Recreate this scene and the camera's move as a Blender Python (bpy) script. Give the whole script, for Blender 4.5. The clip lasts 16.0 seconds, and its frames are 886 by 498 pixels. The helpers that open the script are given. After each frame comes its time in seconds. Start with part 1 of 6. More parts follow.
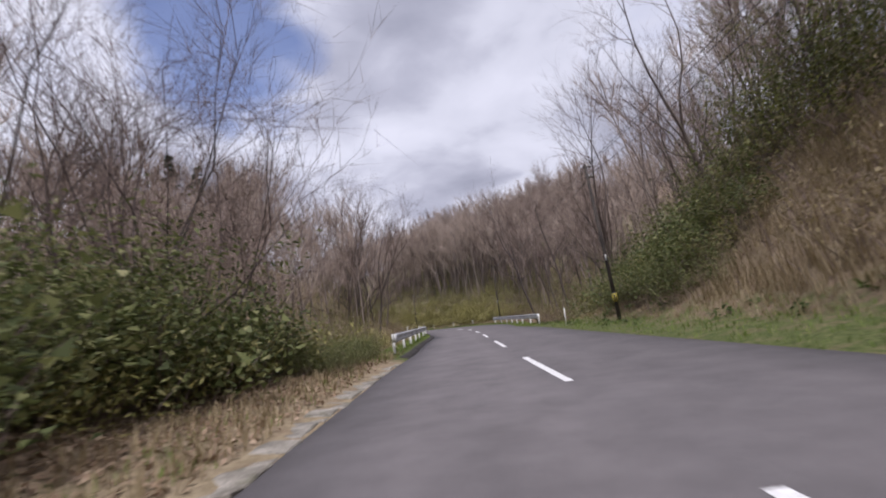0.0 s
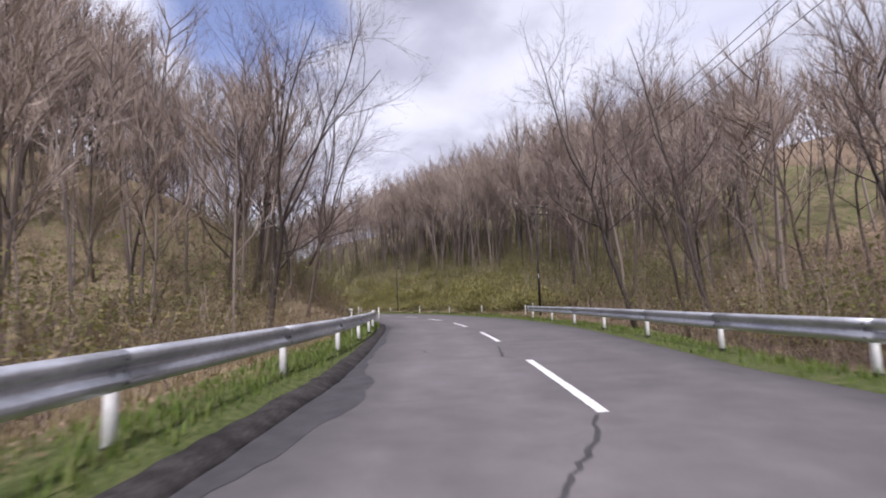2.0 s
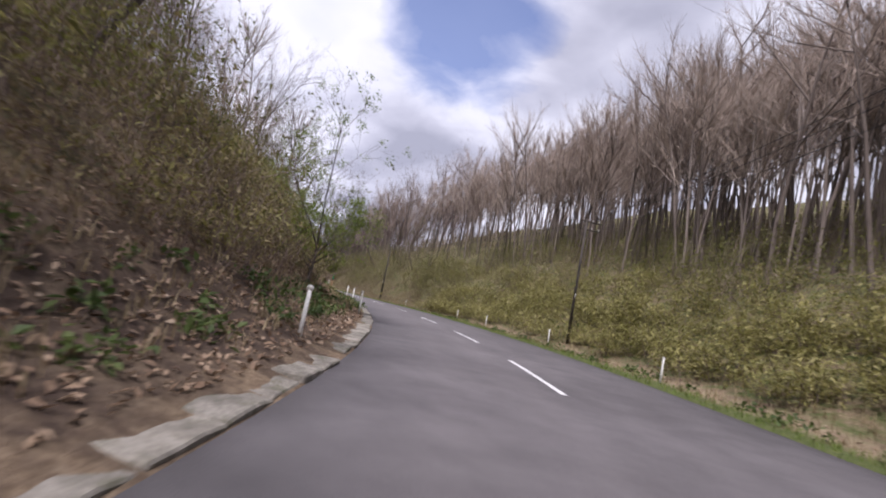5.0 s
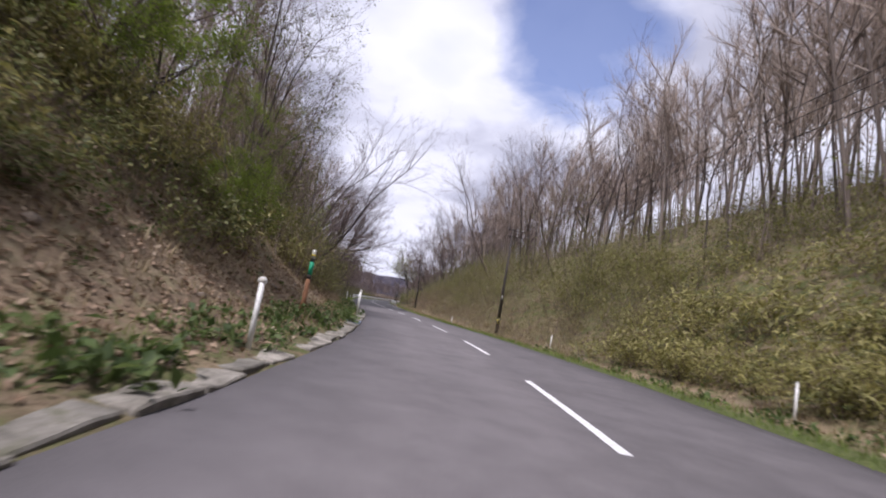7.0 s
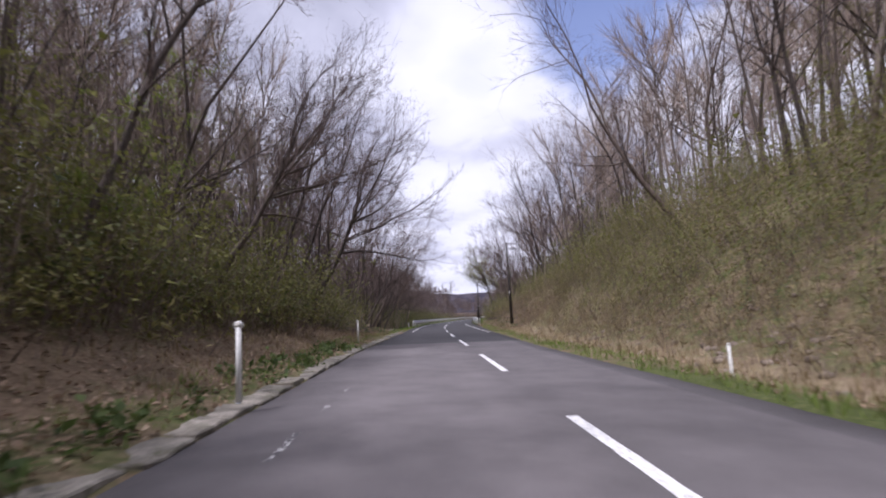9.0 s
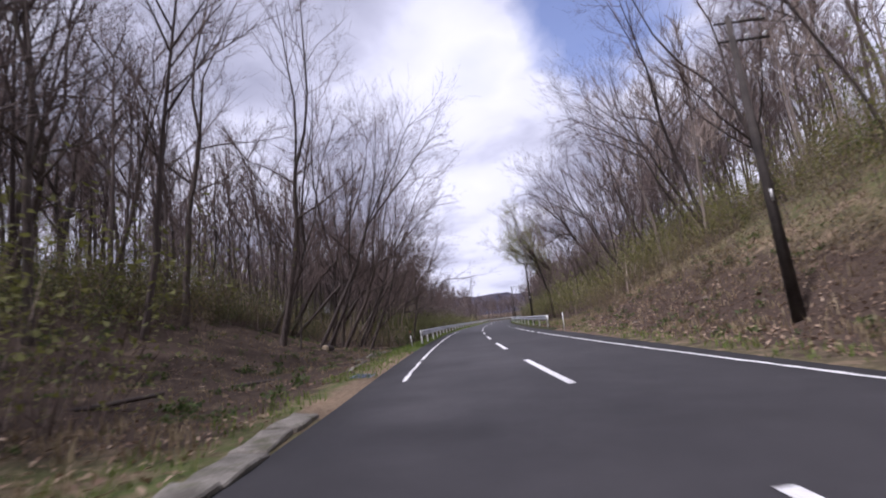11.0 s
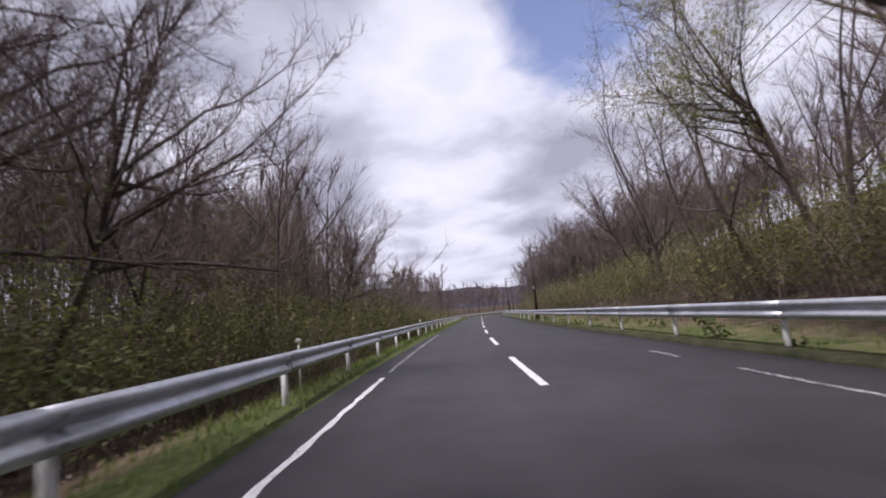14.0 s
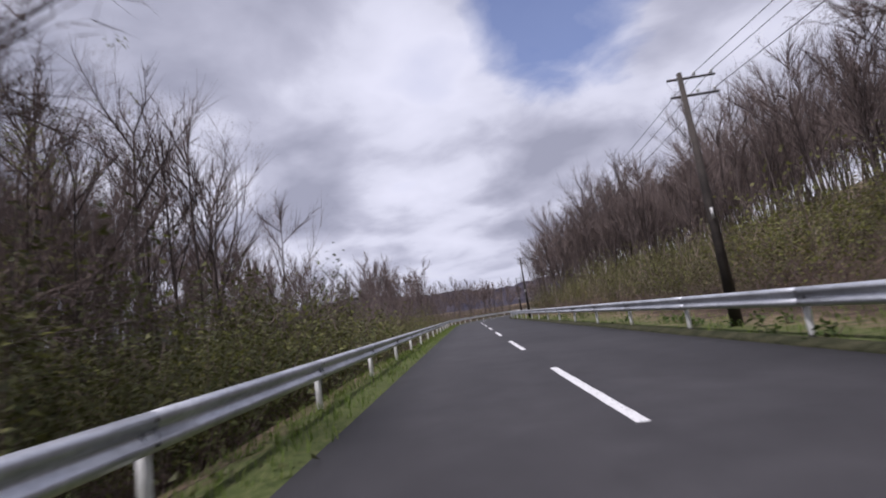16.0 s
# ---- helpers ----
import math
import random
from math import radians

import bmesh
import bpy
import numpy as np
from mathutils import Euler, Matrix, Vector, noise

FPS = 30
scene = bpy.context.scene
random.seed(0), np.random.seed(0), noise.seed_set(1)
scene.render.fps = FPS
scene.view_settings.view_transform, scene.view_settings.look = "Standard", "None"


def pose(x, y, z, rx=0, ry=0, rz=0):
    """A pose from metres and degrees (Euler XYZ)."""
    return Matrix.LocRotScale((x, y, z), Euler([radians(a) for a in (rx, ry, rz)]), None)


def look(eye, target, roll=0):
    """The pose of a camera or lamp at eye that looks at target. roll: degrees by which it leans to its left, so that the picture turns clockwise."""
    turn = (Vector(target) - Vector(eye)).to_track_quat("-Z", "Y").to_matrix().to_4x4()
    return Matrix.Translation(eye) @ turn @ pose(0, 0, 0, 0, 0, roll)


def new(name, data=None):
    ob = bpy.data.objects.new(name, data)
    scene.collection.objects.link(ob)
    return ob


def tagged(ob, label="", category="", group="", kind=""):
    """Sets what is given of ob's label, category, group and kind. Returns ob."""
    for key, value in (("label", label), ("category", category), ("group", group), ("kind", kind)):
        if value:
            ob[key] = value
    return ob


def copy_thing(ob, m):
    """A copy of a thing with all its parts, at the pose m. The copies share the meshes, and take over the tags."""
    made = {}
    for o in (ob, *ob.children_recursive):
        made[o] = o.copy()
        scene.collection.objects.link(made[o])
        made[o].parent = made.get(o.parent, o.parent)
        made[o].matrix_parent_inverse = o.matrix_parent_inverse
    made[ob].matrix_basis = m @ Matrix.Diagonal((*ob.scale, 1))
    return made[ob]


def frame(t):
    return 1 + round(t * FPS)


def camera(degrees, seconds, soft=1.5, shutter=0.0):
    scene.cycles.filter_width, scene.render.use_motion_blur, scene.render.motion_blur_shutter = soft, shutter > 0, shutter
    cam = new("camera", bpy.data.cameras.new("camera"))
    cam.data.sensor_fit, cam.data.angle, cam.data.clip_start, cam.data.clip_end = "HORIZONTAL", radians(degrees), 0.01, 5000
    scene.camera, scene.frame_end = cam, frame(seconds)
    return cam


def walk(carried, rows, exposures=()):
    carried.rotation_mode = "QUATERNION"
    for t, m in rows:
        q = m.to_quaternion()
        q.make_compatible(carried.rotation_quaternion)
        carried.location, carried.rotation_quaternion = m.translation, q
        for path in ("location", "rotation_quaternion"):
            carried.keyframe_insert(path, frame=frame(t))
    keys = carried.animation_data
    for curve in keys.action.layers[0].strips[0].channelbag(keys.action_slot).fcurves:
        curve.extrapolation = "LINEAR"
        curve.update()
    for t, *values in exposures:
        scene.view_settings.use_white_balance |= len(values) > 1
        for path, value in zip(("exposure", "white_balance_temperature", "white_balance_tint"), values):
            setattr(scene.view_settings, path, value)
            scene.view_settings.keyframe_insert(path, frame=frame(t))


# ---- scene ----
cam = camera(85.63, 16.0, soft=1.9, shutter=0.15)
PATH = [
    (0.00, -1.662, 0.062, 1.243, 98.65, 7.93, -1.62),
    (0.50, -1.182, 8.523, 1.262, 98.29, 7.60, -1.99),
    (1.00, -0.712, 16.721, 1.253, 98.21, 5.06, -2.96),
    (1.50, -0.269, 24.829, 1.315, 97.43, 1.30, -2.66),
    (2.00, 0.171, 32.646, 1.313, 96.39, 2.17, -1.87),
    (2.50, 0.603, 40.314, 1.258, 97.23, 0.36, -2.15),
    (3.00, 0.908, 48.181, 1.231, 96.89, -4.77, 0.42),
    (3.50, 0.717, 55.863, 1.227, 97.32, -8.47, 4.51),
    (4.00, -0.107, 63.551, 1.252, 96.35, -11.16, 8.36),
    (4.20, -0.616, 66.253, 1.294, 96.30, -11.26, 10.22),
    (6.30, -10.987, 98.215, 1.295, 96.75, -9.49, 26.11),
    (6.50, -12.444, 101.418, 1.258, 96.86, -9.23, 27.79),
    (7.00, -16.340, 108.743, 1.186, 97.05, -9.76, 32.42),
    (7.50, -20.869, 115.755, 1.215, 97.61, -6.19, 36.69),
    (8.00, -25.862, 122.486, 1.262, 98.15, -1.31, 40.00),
    (8.50, -31.169, 129.019, 1.276, 98.04, 1.25, 41.31),
    (9.00, -36.687, 135.477, 1.266, 98.10, 1.97, 42.62),
    (9.20, -38.956, 138.003, 1.261, 98.18, 2.16, 43.23),
    (11.30, -63.513, 162.452, 1.197, 98.78, 6.51, 44.86),
    (11.50, -65.832, 164.903, 1.250, 98.62, 6.41, 44.68),
    (12.00, -71.615, 171.104, 1.296, 98.24, 6.26, 44.23),
    (12.50, -77.179, 177.430, 1.236, 98.16, 7.35, 44.13),
    (13.00, -82.718, 183.738, 1.235, 97.74, 8.40, 43.35),
    (13.50, -88.113, 189.833, 1.244, 98.25, 8.42, 41.53),
    (14.00, -93.552, 196.250, 1.278, 97.84, 5.34, 41.16),
    (14.50, -98.835, 202.602, 1.257, 97.60, 4.32, 41.04),
    (15.00, -104.163, 209.074, 1.239, 97.75, 4.72, 40.62),
    (15.50, -109.255, 215.407, 1.253, 97.97, 6.50, 40.37),
    (16.00, -114.325, 221.772, 1.279, 98.28, 7.94, 39.74),
]
walk(cam, [(r[0], pose(*r[1:])) for r in PATH],
     exposures=[(0.0, -0.3, 5950, 19), (1.5, -0.15, 5900, 20), (2.5, -0.02, 5950, 21), (4.2, -0.02, 5980, 21), (6.3, -0.06, 5950, 20.5), (7.5, -0.03, 5900, 21), (9.2, -0.04, 5800, 23), (11.3, -0.08, 5780, 24), (12.5, 0.0, 5850, 24), (13.4, 0.0, 6000, 22), (14.0, -0.2, 6030, 21.5), (14.5, -0.28, 6050, 21), (16.0, -0.42, 5920, 20)])

# ---- sky and sun ----
SUN_AZ, SUN_EL = 176.0, 61.0          # degrees, counter-clockwise from +y, and above the horizon
sun_way = Vector((-math.sin(radians(SUN_AZ)) * math.cos(radians(SUN_EL)),
                  math.cos(radians(SUN_AZ)) * math.cos(radians(SUN_EL)), math.sin(radians(SUN_EL))))
sun = new("sun", bpy.data.lights.new("sun", "SUN"))
sun.data.energy, sun.data.angle, sun.data.color = 4.8, radians(6.0), (1.0, 0.95, 0.88)
sun.matrix_world = look(sun_way * 100, (0, 0, 0))

world = bpy.data.worlds.new("world")
scene.world = world
world.use_nodes = True
wt = world.node_tree
wt.nodes.clear()


def node(tree, kind, **values):
    n = tree.nodes.new(kind)
    for key, value in values.items():
        if key in n.inputs:
            n.inputs[key].default_value = value
    return n


def ramp(tree, stops, source=None):
    n = tree.nodes.new("ShaderNodeValToRGB")
    while len(n.color_ramp.elements) < len(stops):
        n.color_ramp.elements.new(0.5)
    for e, (at, c) in zip(n.color_ramp.elements, stops):
        e.position = at
        e.color = (*c, 1) if len(c) == 3 else c
    if source is not None:
        tree.links.new(source, n.inputs[0])
    return n


def maths(tree, op, a, b=None):
    n = tree.nodes.new("ShaderNodeMath")
    n.operation = op
    for i, v in enumerate((a, b)):
        if v is None:
            continue
        if isinstance(v, (int, float)):
            n.inputs[i].default_value = v
        else:
            tree.links.new(v, n.inputs[i])
    return n.outputs[0]


def mixed(tree, fac, a, b, blend="MIX"):
    n = tree.nodes.new("ShaderNodeMix")
    n.data_type, n.blend_type = "RGBA", blend
    for i, v in ((0, fac), (6, a), (7, b)):
        if isinstance(v, (int, float)):
            n.inputs[i].default_value = v
        elif isinstance(v, tuple):
            n.inputs[i].default_value = (*v, 1) if len(v) == 3 else v
        else:
            tree.links.new(v, n.inputs[i])
    return n.outputs[2]


def build_sky():
    t = wt
    co = t.nodes.new("ShaderNodeTexCoord")
    sep = t.nodes.new("ShaderNodeSeparateXYZ")
    t.links.new(co.outputs["Generated"], sep.inputs[0])
    up = maths(t, "ADD", maths(t, "MAXIMUM", sep.outputs[2], 0.0), 0.22)
    flat = t.nodes.new("ShaderNodeCombineXYZ")
    t.links.new(maths(t, "DIVIDE", sep.outputs[0], up), flat.inputs[0])
    t.links.new(maths(t, "DIVIDE", sep.outputs[1], up), flat.inputs[1])
    big = node(t, "ShaderNodeTexNoise", Scale=1.45, Detail=5.0, Roughness=0.42, Distortion=0.2)
    t.links.new(flat.outputs[0], big.inputs["Vector"])
    wisps = node(t, "ShaderNodeTexNoise", Scale=3.6, Detail=6.0, Roughness=0.52, Distortion=0.3)
    t.links.new(flat.outputs[0], wisps.inputs["Vector"])
    # a gap in the cloud cover, ragged at its rim
    gap = t.nodes.new("ShaderNodeVectorMath")
    gap.operation = "DOT_PRODUCT"
    gap.inputs[1].default_value = Vector((-0.295, 0.80, 0.525)).normalized()
    t.links.new(co.outputs["Generated"], gap.inputs[0])
    ragged = maths(t, "ADD", gap.outputs["Value"], maths(t, "MULTIPLY", maths(t, "SUBTRACT", wisps.outputs[0], 0.5), 0.032))
    hole = ramp(t, [(0.984, (0, 0, 0)), (0.9945, (0.9, 0.9, 0.9))], ragged)
    thin = ramp(t, [(0.26, (0.3, 0.3, 0.3)), (0.38, (0, 0, 0))], big.outputs[0])
    clear = maths(t, "MINIMUM", maths(t, "ADD", hole.outputs[0], thin.outputs[0]), 1.0)
    sky = t.nodes.new("ShaderNodeTexSky")
    sky.sky_type, sky.sun_disc = "NISHITA", False
    sky.sun_elevation, sky.sun_rotation = radians(SUN_EL), radians(-SUN_AZ)
    sky.air_density, sky.dust_density = 1.0, 0.6
    blue = mixed(t, 1.0, sky.outputs[0], (0.215, 0.19, 0.20), "MULTIPLY")
    shade = maths(t, "ADD", maths(t, "MULTIPLY", big.outputs[0], 0.78), maths(t, "MULTIPLY", wisps.outputs[0], 0.22))
    cloud = ramp(t, [(0.40, (1.16, 1.16, 1.2)), (0.47, (1.03, 1.035, 1.08)), (0.53, (0.76, 0.765, 0.83)), (0.61, (0.53, 0.54, 0.61))], shade)
    low = ramp(t, [(0.0, (1, 1, 1)), (0.16, (0, 0, 0))], sep.outputs[2])
    covered = mixed(t, maths(t, "MULTIPLY", low.outputs[0], 0.55), cloud.outputs[0], (0.80, 0.82, 0.90))
    # clouds are brighter towards the side where the sun stands
    side = t.nodes.new("ShaderNodeVectorMath")
    side.operation = "DOT_PRODUCT"
    side.inputs[1].default_value = Vector((-0.80, 0.58, 0.12)).normalized()
    t.links.new(co.outputs["Generated"], side.inputs[0])
    glow = ramp(t, [(0.0, (0.85, 0.85, 0.85)), (0.75, (0.98, 0.98, 0.98)), (1.0, (1.03, 1.03, 1.03))], side.outputs["Value"])
    covered = mixed(t, 1.0, covered, glow.outputs[0], "MULTIPLY")
    out = mixed(t, clear, covered, blue)
    bg = node(t, "ShaderNodeBackground", Strength=0.91)
    t.links.new(out, bg.inputs[0])
    end = t.nodes.new("ShaderNodeOutputWorld")
    t.links.new(bg.outputs[0], end.inputs[0])


build_sky()

# ---- materials ----
def material(name, build, rough=0.85, metal=0.0, bump=None, spec=0.3):
    m = bpy.data.materials.new(name)
    m.use_nodes = True
    t = m.node_tree
    t.nodes.clear()
    b = t.nodes.new("ShaderNodeBsdfPrincipled")
    b.inputs["Roughness"].default_value, b.inputs["Metallic"].default_value = rough, metal
    b.inputs["Specular IOR Level"].default_value = spec
    o = t.nodes.new("ShaderNodeOutputMaterial")
    t.links.new(b.outputs[0], o.inputs[0])
    colour = build(t, b)
    if colour is not None:
        t.links.new(colour, b.inputs["Base Color"])
    if bump:
        scale, strength, distance = bump
        n = node(t, "ShaderNodeTexNoise", Scale=scale, Detail=6.0, Roughness=0.65)
        t.links.new(place(t), n.inputs["Vector"])
        k = node(t, "ShaderNodeBump", Strength=strength, Distance=distance)
        t.links.new(n.outputs[0], k.inputs["Height"])
        t.links.new(k.outputs[0], b.inputs["Normal"])
    return m


def place(t):
    """Coordinates at real-world size, in metres."""
    return t.nodes.new("ShaderNodeNewGeometry").outputs["Position"]


def grain(t, scale, detail=5.0, rough=0.6, stretch=None, local=False):
    src = t.nodes.new("ShaderNodeTexCoord").outputs["Object"] if local else place(t)
    if stretch:
        mp = t.nodes.new("ShaderNodeMapping")
        mp.inputs["Scale"].default_value = stretch
        t.links.new(src, mp.inputs["Vector"])
        src = mp.outputs[0]
    n = node(t, "ShaderNodeTexNoise", Scale=scale, Detail=detail, Roughness=rough)
    t.links.new(src, n.inputs["Vector"])
    return n.outputs[0]


def two_tone(dark, light, scale, fine, lo=0.35, hi=0.65, amount=0.45, local=False):
    def build(t, b):
        base = ramp(t, [(lo, dark), (hi, light)], grain(t, scale, local=local)).outputs[0]
        specks = ramp(t, [(0.3, (0.55, 0.55, 0.55)), (0.7, (1.35, 1.35, 1.35))], grain(t, fine, local=local)).outputs[0]
        return mixed(t, amount, base, mixed(t, 1.0, base, specks, "MULTIPLY"))
    return build


def by_island(colours, scale=0.8, per_object=False):
    """Colours that change from piece to piece, with a slower drift over the place."""
    def build(t, b):
        if per_object:
            r = t.nodes.new("ShaderNodeObjectInfo").outputs["Random"]
        else:
            r = t.nodes.new("ShaderNodeNewGeometry").outputs["Random Per Island"]
        n = len(colours)
        drift = grain(t, scale, 3.0)
        f = maths(t, "ADD", maths(t, "MULTIPLY", r, 0.7), maths(t, "MULTIPLY", maths(t, "SUBTRACT", drift, 0.35), 0.9))
        return ramp(t, [(i / (n - 1), c) for i, c in enumerate(colours)], f).outputs[0]
    return build


def leafy(name, colours, scale=0.6, glow=0.35):
    """A leaf: a dull face that lets part of the light through."""
    m = material(name, by_island(colours, scale), rough=0.6, spec=0.35)
    t = m.node_tree
    b = next(n for n in t.nodes if n.type == "BSDF_PRINCIPLED")
    o = next(n for n in t.nodes if n.type == "OUTPUT_MATERIAL")
    tr = t.nodes.new("ShaderNodeBsdfTranslucent")
    src = b.inputs["Base Color"].links[0].from_socket
    t.links.new(src, tr.inputs[0])
    mx = node(t, "ShaderNodeMixShader")
    mx.inputs[0].default_value = glow
    t.links.new(b.outputs[0], mx.inputs[1])
    t.links.new(tr.outputs[0], mx.inputs[2])
    t.links.new(mx.outputs[0], o.inputs[0])
    return m


def asphalt_of(dark, light):
    """Asphalt with stains and stones; the wheels have worn the lanes paler than the edges."""
    def build(t, b):
        at = t.nodes.new("ShaderNodeAttribute")
        at.attribute_name = "wear"
        patches = ramp(t, [(0.3, dark), (0.7, light)], grain(t, 0.22, 4.0)).outputs[0]
        streaks = ramp(t, [(0.3, (0.82, 0.82, 0.82)), (0.7, (1.12, 1.12, 1.12))], grain(t, 1.3, 5.0)).outputs[0]
        stones = ramp(t, [(0.35, (0.62, 0.62, 0.63)), (0.66, (1.35, 1.34, 1.32))], grain(t, 95.0, 3.0, 0.7)).outputs[0]
        c = mixed(t, 1.0, patches, streaks, "MULTIPLY")
        c = mixed(t, 0.75, c, mixed(t, 1.0, c, stones, "MULTIPLY"))
        worn = ramp(t, [(0.0, (0.62, 0.62, 0.63)), (1.0, (1.06, 1.05, 1.04))], at.outputs["Fac"]).outputs[0]
        return mixed(t, 1.0, c, worn, "MULTIPLY")
    return build


def ground_look(t, b):
    at = t.nodes.new("ShaderNodeAttribute")
    at.attribute_name = "cover"
    sep = t.nodes.new("ShaderNodeSeparateColor")
    t.links.new(at.outputs["Color"], sep.inputs[0])
    litter = ramp(t, [(0.25, (0.075, 0.055, 0.038)), (0.42, (0.15, 0.112, 0.077)), (0.55, (0.235, 0.182, 0.127)), (0.72, (0.34, 0.275, 0.20))],
                  grain(t, 11.0, 8.0, 0.75)).outputs[0]
    wide = ramp(t, [(0.35, (0.75, 0.72, 0.70)), (0.65, (1.15, 1.1, 1.05))], grain(t, 0.35, 4.0)).outputs[0]
    litter = mixed(t, 1.0, litter, wide, "MULTIPLY")
    green = ramp(t, [(0.3, (0.04, 0.055, 0.018)), (0.5, (0.085, 0.105, 0.034)), (0.7, (0.16, 0.16, 0.07))], grain(t, 7.0, 8.0, 0.7)).outputs[0]
    dry = ramp(t, [(0.3, (0.19, 0.145, 0.085)), (0.7, (0.40, 0.33, 0.22))], grain(t, 9.0, 8.0, 0.7)).outputs[0]
    edge = ramp(t, [(0.40, (0, 0, 0)), (0.60, (1, 1, 1))], grain(t, 1.6, 6.0, 0.7)).outputs[0]
    def patchy(w):
        return ramp(t, [(0.35, (0, 0, 0)), (0.75, (1, 1, 1))], maths(t, "ADD", maths(t, "MULTIPLY", w, 0.75), maths(t, "MULTIPLY", edge, 0.35))).outputs[0]
    c = mixed(t, patchy(sep.outputs[1]), litter, dry)
    c = mixed(t, patchy(sep.outputs[0]), c, green)
    # red-brown litter, dark enough to carry painted shade on floor and slopes
    red = ramp(t, [(0.3, (0.034, 0.024, 0.018)), (0.7, (0.098, 0.069, 0.053))], grain(t, 8.0, 8.0, 0.75)).outputs[0]
    return mixed(t, patchy(sep.outputs[2]), c, red)


def worn_paint(t, b):
    wear = ramp(t, [(0.34, (0.20, 0.19, 0.19)), (0.44, (0.62, 0.61, 0.60)), (0.6, (0.78, 0.78, 0.77))], grain(t, 14.0, 8.0, 0.75)).outputs[0]
    return wear


def faded_paint(t, b):
    return ramp(t, [(0.49, (0.075, 0.07, 0.075)), (0.56, (0.50, 0.49, 0.48)), (0.7, (0.70, 0.70, 0.69))], grain(t, 11.0, 8.0, 0.75)).outputs[0]


def bark(dark, light):
    def build(t, b):
        r = t.nodes.new("ShaderNodeObjectInfo").outputs["Random"]
        tone = ramp(t, [(0.0, (0.75, 0.75, 0.78)), (0.6, (1.0, 1.0, 1.0)), (1.0, (1.45, 1.38, 1.3))], r).outputs[0]
        c = ramp(t, [(0.32, dark), (0.68, light)], grain(t, 9.0, 7.0, 0.7, (1, 1, 0.22))).outputs[0]
        moss = ramp(t, [(0.56, (0, 0, 0)), (0.72, (0.6, 0.6, 0.6))], grain(t, 1.7, 5.0)).outputs[0]
        c = mixed(t, moss, c, (0.12, 0.125, 0.085))
        return mixed(t, 1.0, c, tone, "MULTIPLY")
    return build


def mossy_stone(t, b):
    c = two_tone((0.15, 0.138, 0.118), (0.34, 0.315, 0.28), 2.4, 26.0, amount=0.7)(t, b)
    tone = ramp(t, [(0.0, (0.62, 0.62, 0.60)), (1.0, (1.12, 1.1, 1.06))], t.nodes.new("ShaderNodeObjectInfo").outputs["Random"]).outputs[0]
    c = mixed(t, 1.0, c, tone, "MULTIPLY")
    moss = ramp(t, [(0.52, (0, 0, 0)), (0.66, (0.8, 0.8, 0.8))], grain(t, 3.1, 6.0, 0.7)).outputs[0]
    return mixed(t, moss, c, (0.085, 0.085, 0.045))


M_ROAD = material("asphalt", asphalt_of((0.120, 0.110, 0.113), (0.166, 0.153, 0.157)), rough=0.82, bump=(120.0, 0.35, 0.006), spec=0.35)
# newer asphalt, its colour lowered further to stand in for cloud shade
M_DIMNEWROAD = material("newer_asphalt_dimmed", asphalt_of((0.035, 0.033, 0.036), (0.056, 0.053, 0.057)), rough=0.78, bump=(120.0, 0.35, 0.006), spec=0.35)
M_BERM = material("berm_asphalt", two_tone((0.032, 0.029, 0.029), (0.075, 0.069, 0.066), 3.0, 28.0, amount=0.8), rough=0.95, bump=(22.0, 0.9, 0.05), spec=0.1)
M_MOSSY = material("mossy_kerb", two_tone((0.028, 0.032, 0.016), (0.075, 0.072, 0.042), 2.5, 30.0, amount=0.8), rough=0.95, bump=(22.0, 0.9, 0.05), spec=0.1)
M_SEAL = material("crack_sealant", two_tone((0.045, 0.042, 0.045), (0.07, 0.066, 0.07), 3.0, 60.0), rough=0.7)
M_PAINT = material("road_paint", worn_paint, rough=0.6, bump=(70.0, 0.2, 0.004))
M_FADED = material("faded_road_paint", faded_paint, rough=0.7, bump=(70.0, 0.2, 0.004))
M_GROUND = material("forest_ground", ground_look, rough=0.95, bump=(14.0, 0.9, 0.06), spec=0.15)
M_CONC = material("mossy_concrete", mossy_stone, rough=0.9, bump=(26.0, 0.6, 0.015))
M_STONE = material("earthy_stone", two_tone((0.11, 0.085, 0.065), (0.30, 0.25, 0.20), 1.8, 24.0, amount=0.7), rough=0.95, bump=(22.0, 0.7, 0.02), spec=0.15)
M_RAIL = material("galvanised_rail", two_tone((0.50, 0.515, 0.545), (0.72, 0.735, 0.765), 0.9, 18.0, amount=0.5), rough=0.43, metal=0.72, spec=0.5)
M_WHITE = material("white_painted_steel", two_tone((0.60, 0.60, 0.58), (0.82, 0.82, 0.80), 3.0, 30.0, amount=0.3), rough=0.5, spec=0.45)
M_BOLT = material("dark_bolt", two_tone((0.06, 0.06, 0.06), (0.12, 0.11, 0.10), 20.0, 80.0), rough=0.6, metal=0.6)
M_PLASTIC = material("white_plastic", two_tone((0.66, 0.66, 0.63), (0.82, 0.82, 0.80), 4.0, 30.0, amount=0.35), rough=0.5, spec=0.4)
M_LENS = material("reflector_lens", two_tone((0.45, 0.43, 0.38), (0.62, 0.60, 0.55), 30.0, 200.0), rough=0.25, spec=0.6)
M_ORANGE = material("orange_reflector", two_tone((0.42, 0.09, 0.03), (0.55, 0.14, 0.05), 30.0, 200.0), rough=0.3, spec=0.6)
M_POLE = material("weathered_pole", two_tone((0.036, 0.031, 0.028), (0.08, 0.068, 0.06), 1.5, 25.0), rough=0.85, bump=(30.0, 0.4, 0.01))
